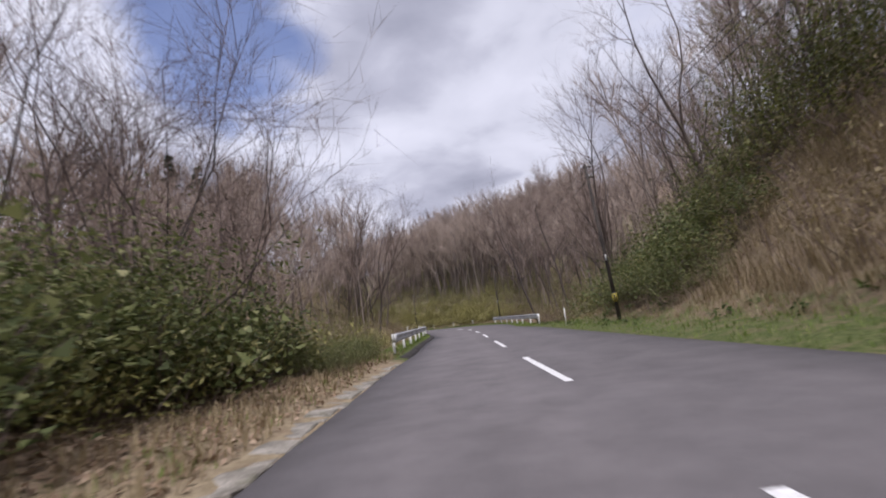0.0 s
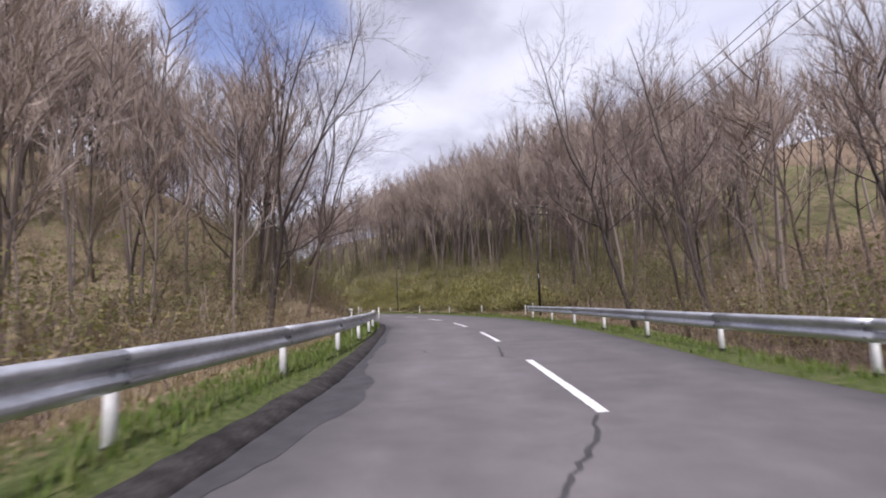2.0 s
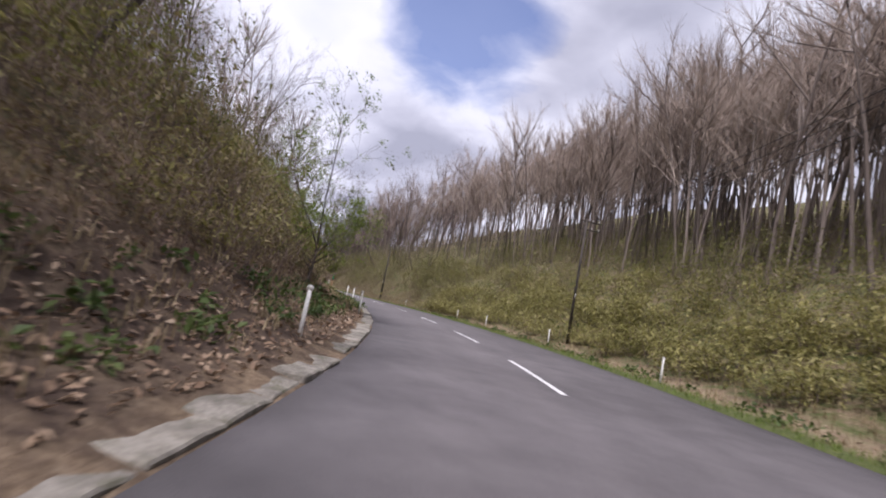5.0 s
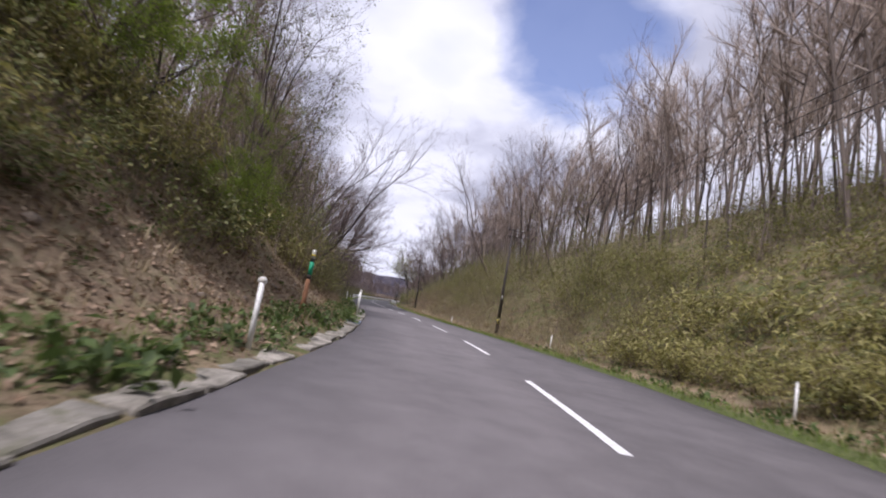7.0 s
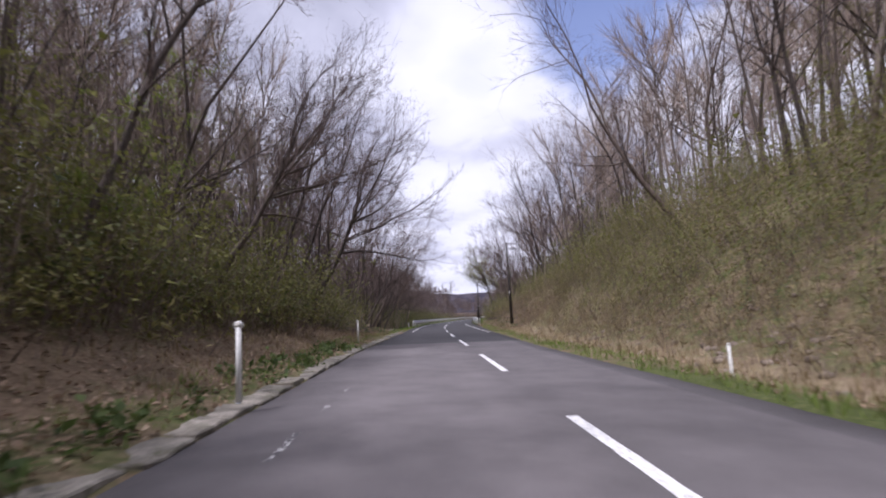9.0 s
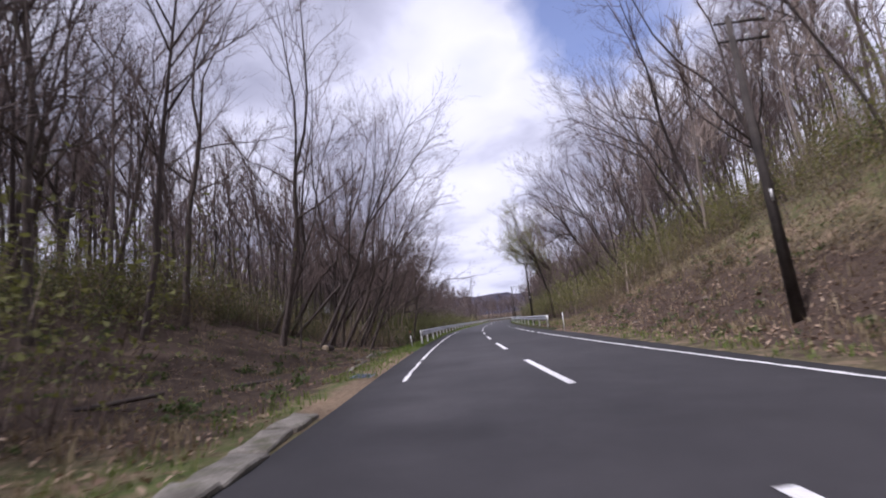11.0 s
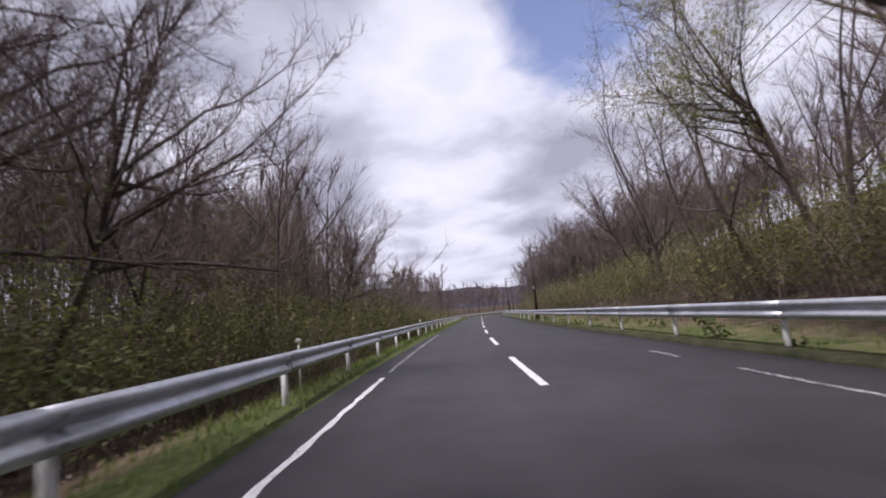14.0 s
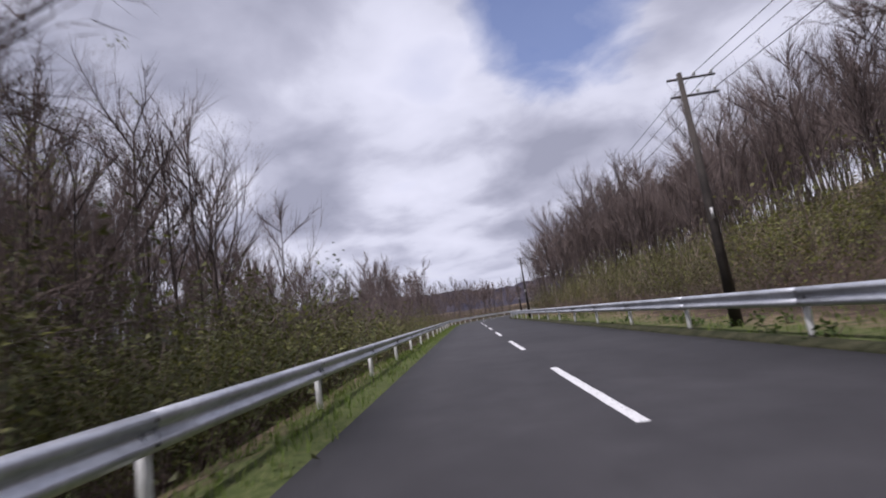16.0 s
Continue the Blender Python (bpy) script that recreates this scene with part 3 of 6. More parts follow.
def build_road():
    ss = np.arange(-60, S_END, 1.0)
    rows = []
    for s in ss:
        l, r = -edge(s, -1), edge(s, 1)
        o = np.array([l - 0.02, l, l + 0.5, -2.4, -1.6, -0.8, 0, 0.8, 1.6, 2.4, r - 0.5, r, r + 0.02])
        o[3:10] = np.clip(o[3:10], l + 0.6, r - 0.6)
        z = np.array([-0.12, -0.005, 0, 0, 0, 0, 0, 0, 0, 0, 0, -0.005, -0.12])
        x, y = at_road(np.full(WIDE, s), o)
        rows.append(np.stack([x, y, z], 1))
    rows = np.concatenate(rows)
    seam = int(np.argmin(np.abs(ss - 163)))
    me = worn(mesh_of("road", rows[:WIDE * (seam + 1)], sheet(seam + 1, WIDE)[:, ::-1], M_ROAD))
    road = tagged(new("road", me), "worn grey asphalt road with a broken white centre line", "road", kind="structure")
    part("new_surface", worn(mesh_of("new_surface", rows[WIDE * seam:], sheet(len(ss) - seam, WIDE)[:, ::-1], M_DIMNEWROAD)), road, "newer asphalt surface, darkened for cloud shade")
    for k in range(-4, 38):
        s = 10.0 * k
        v, t = ribbon(s, s + 5.0, -0.075, 0.075, 0.006, 0.25, 0.006, k + 50)
        part("lane_dash", mesh_of("lane_dash", v, t, M_PAINT), road, "worn white centre dash")
    for a, b in ((183, 188.5), (189.2, 205), (205.2, 222), (222.3, 233), (234, 240.5), (241.2, 246), (246.4, 251), (251.4, 253.8), (254.4, 256.2)):
        v, t = ribbon(a, b, -3.15, -3.05, 0.006, 0.3, 0.02, int(a))
        part("edge_line", mesh_of("edge_line", v, t, M_FADED if a > 233 else M_PAINT), road, "faded white edge line")
    for a, b in ((176, 193), (193.4, 203), (204, 209.5), (210.2, 218), (219.5, 224), (226.5, 230), (232, 233.5)):
        v, t = ribbon(a, b, 3.04, 3.14, 0.006, 0.3, 0.02, int(a) + 7)
        part("edge_line", mesh_of("edge_line", v, t, M_FADED if a > 218 else M_PAINT), road, "faded white edge line")
    for a, b in ((140.2, 140.9), (142.0, 142.4), (143.6, 144.7), (146.1, 146.5), (147.8, 148.2)):
        v, t = ribbon(a, b, -3.3, -3.23, 0.006, 0.12, 0.03, int(a))
        part("edge_line", mesh_of("edge_line", v, t, M_FADED), road, "almost worn away edge line")
    # damp-looking dark tar that has crept from the kerb over the asphalt
    rng = np.random.default_rng(19)
    ss = np.arange(16.0, 57.0, 0.25)
    reach = 0.16 + 0.18 * np.clip(np.sin(ss * 0.61 + 1.0), 0, 1) + 0.42 * np.exp(-((ss - 31.0) / 3.2) ** 2) + 0.05 * np.sin(ss * 3.1) + rng.uniform(-0.025, 0.025, len(ss))
    e = edge(ss, -1)
    xa, ya = at_road(ss, -(e - 0.01))
    xb, yb = at_road(ss, -(e - np.maximum(reach, 0.05)))
    v = np.empty((2 * len(ss), 3))
    v[0::2], v[1::2] = np.stack([xa, ya, np.full(len(ss), 0.004)], 1), np.stack([xb, yb, np.full(len(ss), 0.004)], 1)
    part("tar_stain", mesh_of("tar_stain", v, sheet(len(ss), 2)[:, ::-1], M_SEAL), road, "dark uneven tar stain along the kerb")
    # sealed cracks
    for pts in (((29.9, -0.12), (28.9, -0.42), (28.2, -0.78), (27.6, -1.06)), ((38.4, -0.28), (37.3, -0.32), (36.3, -0.43), (35.8, -0.47), (35.4, -0.2)),
                ((38.2, -2.48), (37.4, -2.3), (37.1, -2.15)), ((24.0, -1.6), (23.2, -1.42), (22.5, -1.39), (21.2, -1.54), (20.6, -1.66)), ((20.6, -2.36), (20.62, -2.05)),
                ((20.6, -0.8), (20.5, -0.52)), ((20.5, -0.55), (20.0, -0.62), (19.2, -0.7)), ((44.6, -0.75), (44.2, -0.52), (44.0, -0.42)), ((43.4, -0.58), (43.8, -0.42), (43.7, -0.26))):
        v, tr = [], []
        rng = np.random.default_rng(int(pts[0][0] * 10))
        fine = []
        for (s0, o0), (s1, o1) in zip(pts, pts[1:]):
            for u in np.linspace(0, 1, 6)[:-1]:
                fine.append((s0 + (s1 - s0) * u, o0 + (o1 - o0) * u + rng.uniform(-0.03, 0.03)))
        fine.append(pts[-1])
        across = abs(pts[-1][1] - pts[0][1]) > abs(pts[-1][0] - pts[0][0])
        for s, o in fine:
            w = 0.022 + rng.uniform(0, 0.012)
            for q in (-w, w):
                x, y = at_road(s + (q if across else 0), o + (0 if across else q))
                v.append((float(x), float(y), 0.005))
        part("crack", mesh_of("crack", v, sheet(len(fine), 2)[:, ::-1], M_SEAL), road, "dark sealed crack")
    return road


road = build_road()

# ---- kerbs, gutters, guardrails ----
def sweep(profile, ss, offs, z0):
    """A profile of (across, up) carried along the road: places and triangles, closed at both ends."""
    n, v = len(profile), []
    for s, o, z in zip(ss, offs, z0):
        pr = np.array(profile)
        x, y = at_road(np.full(n, s), o + pr[:, 0])
        v.append(np.stack([x, y, z + pr[:, 1]], 1))
    v = np.concatenate(v)
    t = []
    for i in range(len(ss) - 1):
        for j in range(n):
            a, b = i * n + j, i * n + (j + 1) % n
            t += [(a, b, b + n), (a, b + n, a + n)]
    for j in range(1, n - 1):
        t += [(0, j + 1, j), ((len(ss) - 1) * n, (len(ss) - 1) * n + j, (len(ss) - 1) * n + j + 1)]
    return v, np.array(t)


def build_berm(name, s0, s1, side, wide, high, label, mat):
    rng = np.random.default_rng(int(s0 * 3) + 1)
    ss = np.arange(s0, s1, 0.3)
    prof = [(0.0, -0.1), (0.0, 0.02), (side * wide * 0.3, high * 0.62), (side * wide * 0.5, high * 0.98), (side * wide * 0.85, high), (side * wide, high * 0.85), (side * wide, -0.1)]
    v, t = sweep(prof, ss, [side * (float(edge(s, side)) - 0.02) + rng.uniform(-0.014, 0.014) for s in ss], rng.uniform(-0.01, 0.01, len(ss)))
    return tagged(new(name, mesh_of(name, v, t, mat)), label, "kerb", kind="structure")


build_berm("kerb", 11, 59, -1, 0.42, 0.115, "dark asphalt kerb along the grass verge", M_BERM)
build_berm("kerb", 204, 330, 1, 0.4, 0.10, "low mossy asphalt kerb under the guardrail", M_MOSSY)


def build_gutter():
    """Rough concrete slabs set along the foot of the bank."""
    rng = random.Random(4)
    gut = tagged(new("gutter"), "line of mossy concrete gutter slabs at the road edge", "gutter", kind="structure")
    shapes = []
    for k in range(8):
        bm = bmesh.new()
        bmesh.ops.create_cube(bm, size=1.0)
        bmesh.ops.subdivide_edges(bm, edges=[e for e in bm.edges if abs(e.verts[0].co.y - e.verts[1].co.y) > 0.5], cuts=2)
        for v in bm.verts:
            v.co = Vector((v.co.x * 0.45 * rng.uniform(0.9, 1.06), v.co.y * 1.0 + rng.uniform(-0.03, 0.03), v.co.z * 0.16 + (rng.uniform(-0.025, 0.025) if v.co.z > 0 else 0)))
        bmesh.ops.bevel(bm, geom=bm.edges[:], offset=0.02, segments=1, affect="EDGES")
        me = bpy.data.meshes.new("slab")
        bm.to_mesh(me)
        bm.free()
        me.materials.append(M_CONC)
        shapes.append(me)
    s = -30.0
    while s < 179:
        if s < 9 or s > 66:
            if not (s > 66 and rng.random() < 0.03):
                e = float(edge(s, -1))
                slab = part("slab", rng.choice(shapes), gut)
                x, y = at_road(s, -(e + 0.22 + rng.uniform(-0.04, 0.05)))
                low = 0.0 if s < 9 else 0.035
                slab.matrix_local = pose(float(x), float(y), -0.045 + low + rng.uniform(-0.02, 0.02), rng.uniform(-2, 2), rng.uniform(1, 6), heading(s) + rng.uniform(-2.5, 2.5))
        s += rng.uniform(1.0, 1.12)
    return gut


build_gutter()


def build_channel():
    """A shallow concrete channel along the foot of the grove: pieces of lip end to end."""
    rng = random.Random(8)
    chan = tagged(new("drain_channel"), "old concrete drain channel half buried in leaf litter", "drain channel", kind="structure")
    for k in range(15):
        s = 187.5 + k
        for dx, high in ((0.0, 0.05), (-0.42, 0.09)):
            if rng.random() < 0.12 or dx < 0 and s < 194:
                continue
            ss = np.linspace(s + 0.012, s + 0.988, 3)
            offs = [float(np.interp(a, [187, 190, 196, 202], [-5.2, -5.7, -6.35, -6.1])) + dx + rng.uniform(-0.012, 0.012) for a in ss]
            zs = [float(land(a, o)[0]) + rng.uniform(-0.01, 0.01) for a, o in zip(ss, offs)]
            v, t = sweep([(-0.07, -0.2), (-0.07, high - 0.015), (-0.055, high), (0.055, high), (0.07, high - 0.015), (0.07, -0.2)][::-1], ss, offs, zs)
            part("kerb_stone", mesh_of("kerb_stone", v, t, M_CONC), chan)
    return chan


build_channel()


def build_grate():
    bm = bmesh.new()
    def box(x, y, z, a, b, c):
        g = bmesh.ops.create_cube(bm, size=1.0)
        for v in g["verts"]:
            v.co = Vector((x + v.co.x * a, y + v.co.y * b, z + v.co.z * c))
    box(-0.26, 0, 0, 0.04, 1.0, 0.05), box(0.26, 0, 0, 0.04, 1.0, 0.05)
    for k in range(17):
        box(0, -0.48 + k * 0.06, 0, 0.5, 0.018, 0.04)
    me = bpy.data.meshes.new("drain_grate")
    bm.to_mesh(me)
    bm.free()
    me.materials.append(M_GRATE)
    first = None
    for s, o in ((62.6, -4.95), (63.6, -4.98), (124.3, -4.62), (125.3, -4.62), (146.6, -4.95), (147.6, -4.95), (185.2, -4.42)):
        x, y = at_road(s, o)
        m = pose(float(x), float(y), 0.03 if s < 100 else 0.06 if s < 180 else 0.02, 0, 4, heading(s))
        if first is None:
            first = tagged(new("drain_grate", me), "blue-grey steel drain grating in the gutter", "drain grate", "gratings along the gutter")
            first.matrix_world = m
        else:
            copy_thing(first, m)


build_grate()


def cylinder(r0, r1, z0, z1, sides=12, cap=True):
    v = []
    for r, z in ((r0, z0), (r1, z1)):
        for k in range(sides):
            a = 2 * math.pi * k / sides
            v.append((r * math.cos(a), r * math.sin(a), z))
    t = []
    for k in range(sides):
        a, b = k, (k + 1) % sides
        t += [(a, b, b + sides), (a, b + sides, a + sides)]
    if cap:
        v += [(0, 0, z0), (0, 0, z1 + 0.15 * r1)]
        for k in range(sides):
            a, b = k, (k + 1) % sides
            t += [(b, a, 2 * sides), (a + sides, b + sides, 2 * sides + 1)]
    return np.array(v), np.array(t)


def joined(pieces):
    v, t, n = [], [], 0
    for a, b in pieces:
        v.append(np.asarray(a, float))
        t.append(np.asarray(b) + n)
        n += len(a)
    return np.concatenate(v), np.concatenate(t)


def moved(piece, m):
    v, t = piece
    return np.array([m @ Vector(p) for p in v]), t


# W-shaped beam, 0.35 m high: (towards the road, up), the skin 5 mm thick
W_FACE = [(0.0, -0.175), (0.03, -0.165), (0.075, -0.125), (0.085, -0.095), (0.075, -0.065), (0.025, -0.025), (0.015, 0.0), (0.025, 0.025), (0.075, 0.065), (0.088, 0.10), (0.082, 0.135), (0.055, 0.163), (0.0, 0.175)]


BOLT_MESH = mesh_of("splice_bolt", *cylinder(0.02, 0.017, -0.012, 0.014, 6), M_BOLT)


def build_rail(s0, s1, line, ground_z, top, posts, label, group, start_end=True, far_end=True):
    """A guardrail: line gives its offset at each station, posts their stations."""
    rail = tagged(new("guardrail"), label, "guardrail", group)
    side = -1 if line(s0) < 0 else 1
    face = [(-side * a, b) for a, b in W_FACE]
    back = [(-side * (a - 0.008), b) for a, b in reversed(W_FACE)]
    prof = face + back if side > 0 else [(-side * a, b) for a, b in reversed(W_FACE)] + [(-side * (a - 0.008), b) for a, b in W_FACE]
    mid = top - 0.175
    cuts = [s0] + [p + 0.0 for p in posts if s0 + 1.5 < p < s1 - 1.5] + [s1]
    for k, (a, b) in enumerate(zip(cuts, cuts[1:])):
        ss = np.linspace(a - (0.16 if k else 0), b, 6)
        lap = 0.004 * (k % 2)
        v, t = sweep(prof, ss, [line(s) - side * lap for s in ss], [mid + ground_z(s) for s in ss])
        part("beam", mesh_of("beam", v, t, M_RAIL, False), rail)
        if k:
            for dz in (-0.1, 0.1):
                x, y = at_road(a - 0.05, line(a) - side * 0.088)
                bolt = part("splice_bolt", BOLT_MESH, rail, "dark splice bolt")
                bolt.matrix_local = pose(float(x), float(y), mid + ground_z(a) + dz, 0, 90, heading(a))
    for s in ([s0] if start_end else []) + ([s1] if far_end else []):
        out = -1 if s == s0 else 1
        v = []
        for h in (-0.178, 0.178):
            for r in (1.0, 0.93):
                for across, along in [(0.09, -0.35)] + [(0.09 * math.cos(a), 0.10 * math.sin(a)) for a in np.linspace(0, math.pi, 9)] + [(-0.09, -0.2)]:
                    x, y = at_road(s + out * along, line(s) + side * 0.01 - side * across * r)
                    v.append((float(x), float(y), mid + ground_z(s) + h))
        n, t = 11, []
        for j in range(n - 1):
            lo_o, hi_o, lo_i, hi_i = j, 2 * n + j, n + j, 3 * n + j
            t += [(lo_o, lo_o + 1, hi_o + 1), (lo_o, hi_o + 1, hi_o), (lo_i, hi_i + 1, lo_i + 1), (lo_i, hi_i, hi_i + 1),
                  (hi_o, hi_o + 1, hi_i + 1), (hi_o, hi_i + 1, hi_i), (lo_o, lo_i + 1, lo_o + 1), (lo_o, lo_i, lo_i + 1)]
        part("end_cap", mesh_of("end_cap", v, t, M_WHITE), rail, "rounded white end cap")
    post_mesh = mesh_of("post", *cylinder(0.058, 0.058, -0.4, top - 0.02, 14), M_WHITE, False)
    collar = mesh_of("collar", *cylinder(0.075, 0.068, -0.05, 0.02, 14), M_BERM, False)
    for s in posts:
        x, y = at_road(s, line(s) + side * 0.075)
        p = part("post", post_mesh, rail)
        p.matrix_local = pose(float(x), float(y), ground_z(s), 0, 0, heading(s))
        part("collar", collar, p, "dark base collar")
    return rail


def rail_delineator(s, o, z, high):
    """A round reflector on a thin stalk behind a guardrail."""
    x, y = at_road(s, o)
    thing = tagged(new("rail_delineator"), "small white round reflector on a stalk behind the guardrail", "reflector", "reflectors on the guardrails")
    thing.matrix_world = pose(float(x), float(y), z, 0, 0, heading(s))
    part("stalk", mesh_of("stalk", *cylinder(0.015, 0.015, -0.1, high - 0.06, 8), M_PLASTIC), thing)
    disc = moved(cylinder(0.055, 0.055, -0.02, 0.02, 14), pose(0, 0, high, 90))
    part("disc", mesh_of("disc", *disc, M_LENS), thing, "round lens")


build_rail(11.75, 53.9, lambda s: float(np.interp(s, [10, 20, 28, 36, 44, 56], [-4.3, -4.42, -4.55, -4.42, -4.6, -5.0])), lambda s: 0.2, 0.82, [12.0 + 4.12 * k for k in range(11)],
           "galvanised guardrail on white posts beside the grass drop", "guardrails")
build_rail(27.7, 55.9, lambda s: float(np.interp(s, [27, 36, 45, 57], [4.4, 4.2, 4.7, 5.35])), lambda s: 0.06, 0.80, [28.1, 31.4, 35.1, 39.1, 43.2, 47.3, 51.2, 55.2],
           "galvanised guardrail on white posts before the wooded dip", "guardrails")
build_rail(201.9, 420, lambda s: float(np.interp(s, [201, 212, 222, 240, 250, 430], [-4.12, -4.08, -4.2, -4.33, -4.38, -4.36])), lambda s: float(np.interp(s, [201, 225, 245], [0.03, 0.01, -0.05])), 0.90, [202.4] + [206.3 + 4.8 * k for k in range(44)],
           "long dull galvanised guardrail on white posts along the drop", "guardrails", far_end=False)
build_rail(207.4, 420, lambda s: float(np.interp(s, [206, 230, 245, 265, 430], [4.55, 4.75, 4.7, 4.3, 4.4])), lambda s: 0.08, 0.88, [208.05 + 4.65 * k for k in range(45)],
           "long dull galvanised guardrail on white posts below the hillside", "guardrails", far_end=False)
for s, o, z, h in ((20.2, -4.6, 0.2, 0.98), (40.0, -4.7, 0.2, 0.98), (231.3, -4.4, 0.0, 1.04), (255.6, -4.45, 0.0, 1.04), (55.6, 5.5, 0.05, 0.95)):
    rail_delineator(s, o, z, h)


def build_delineators():
    """White road-edge posts: the wide ones with a round head stand on one side, thin ones on the other."""
    def make(name, r, high, head, label):
        thing = tagged(new(name), label, "road post", "white posts along the road edge")
        part("tube", mesh_of("tube", *cylinder(r, r * 0.94, -0.2, high, 12), M_PLASTIC, False), thing)
        if head:
            ring = part("reflector", mesh_of("reflector", *moved(cylinder(0.062, 0.062, -0.025, 0.025, 16), pose(0, 0, high + 0.03, 90)), M_PLASTIC), thing, "round reflector housing")
            part("lens", mesh_of("lens", *moved(cylinder(0.05, 0.05, -0.03, 0.03, 16), pose(0, 0, high + 0.03, 90)), M_LENS), ring, "dull round lens")
        else:
            part("cap", mesh_of("cap", *cylinder(r * 1.08, r * 0.9, high, high + 0.03, 12), M_PLASTIC), thing)
        return thing
    head = make("delineator_post", 0.042, 0.86, True, "white plastic road post with a round reflector head")
    thin = make("delineator_post", 0.032, 0.84, False, "thin white plastic road post on the grass verge")
    rng = random.Random(9)
    wide_spots = [(57.3, -4.6, 0.2), (68.6, -5.55, 0.3), (79.5, -5.1, 0.2), (92.0, -4.9, 0.2), (104.9, -5.0, 0.17), (112.1, -4.85, 0.24), (127.6, -4.64, 0.42), (146.1, -4.48, 0.36), (163.5, -5.2, 0.3)]
    thin_spots = [(19.5, 4.5, 0.2), (59.6, 6.4, 0.04), (68.1, 5.75, 0.07), (76.7, 5.5, 0.05), (86.6, 5.7, 0.05), (98.0, 6.4, 0.1), (108.6, 6.3, 0.08), (115.6, 6.3, 0.05), (131.3, 6.2, -0.12), (148.3, 4.17, -0.3), (201.1, 4.5, 0.2)]
    for proto, spots in ((head, wide_spots), (thin, thin_spots)):
        for k, (s, o, z) in enumerate(spots):
            x, y = at_road(s, o)
            m = pose(float(x), float(y), z, rng.uniform(-2, 2), rng.uniform(-2, 2), heading(s))
            if k == 0:
                proto.matrix_world = m
            else:
                copy_thing(proto, m)
    # the post before the long guardrail has an orange head
    p = tagged(new("delineator_post"), "leaning white road post with an orange reflector", "road post", "white posts along the road edge")
    x, y = at_road(200.4, -4.6)
    p.matrix_world = pose(float(x), float(y), 0.12, 0, -4, heading(201))
    part("tube", mesh_of("tube", *cylinder(0.03, 0.029, -0.2, 0.60, 12), M_PLASTIC), p)
    part("stalk", mesh_of("stalk", *cylinder(0.012, 0.012, 0.58, 0.78, 8), M_POLE), p, "thin dark stalk")
    part("reflector", mesh_of("reflector", *cylinder(0.035, 0.03, 0.76, 0.85, 12), M_ORANGE), p, "orange reflector band")


build_delineators()


def build_stake():
    st = tagged(new("marker_stake"), "brown wooden marker stake with green and white bands", "stake")
    x, y = at_road(118.6, -5.65)
    st.matrix_world = pose(float(x), float(y), 0.33, 0, 1, heading(119))
    part("shaft", mesh_of("shaft", *cylinder(0.075, 0.06, -0.3, 1.02, 10), M_STAKE), st)
    part("band", mesh_of("band", *cylinder(0.064, 0.062, 1.02, 1.14, 10), M_POLE), st, "dark band")
    part("band", mesh_of("band", *cylinder(0.066, 0.062, 1.14, 1.5, 10), M_GREEN), st, "green band")
    part("band", mesh_of("band", *cylinder(0.055, 0.053, 1.5, 1.6, 10), M_BLACK), st, "black band")
    part("tip", mesh_of("tip", *cylinder(0.062, 0.055, 1.6, 1.85, 10), M_LENS), st, "pale tip")
    part("sticker", mesh_of("sticker", *cylinder(0.064, 0.062, 1.67, 1.72, 10), M_YELLOW), st, "yellow sticker")


build_stake()

# ---- utility poles and their wires ----
POLES = [(-28, 5.2, 7.6, 0, False), (13.3, 5.5, 7.5, -2.0, True), (57.2, 6.6, 8.0, 0.5, False), (98, 7.6, 8.0, 0, False), (140.8, 6.0, 8.2, 0.3, True), (183, 6.0, 8.0, -1, False), (225.0, 5.6, 7.3, -0.5, False), (267.5, 5.1, 6.9, -0.5, False), (306.5, 4.9, 6.6, -0.5, False), (346, 5.2, 6.8, -0.5, False)]
ARM_UP = (0.12, 0.62)


def arm_reach(s):
    """The pole before the first bend carries only short brackets."""
    return 0.3 if 0 < s < 20 else 1.0


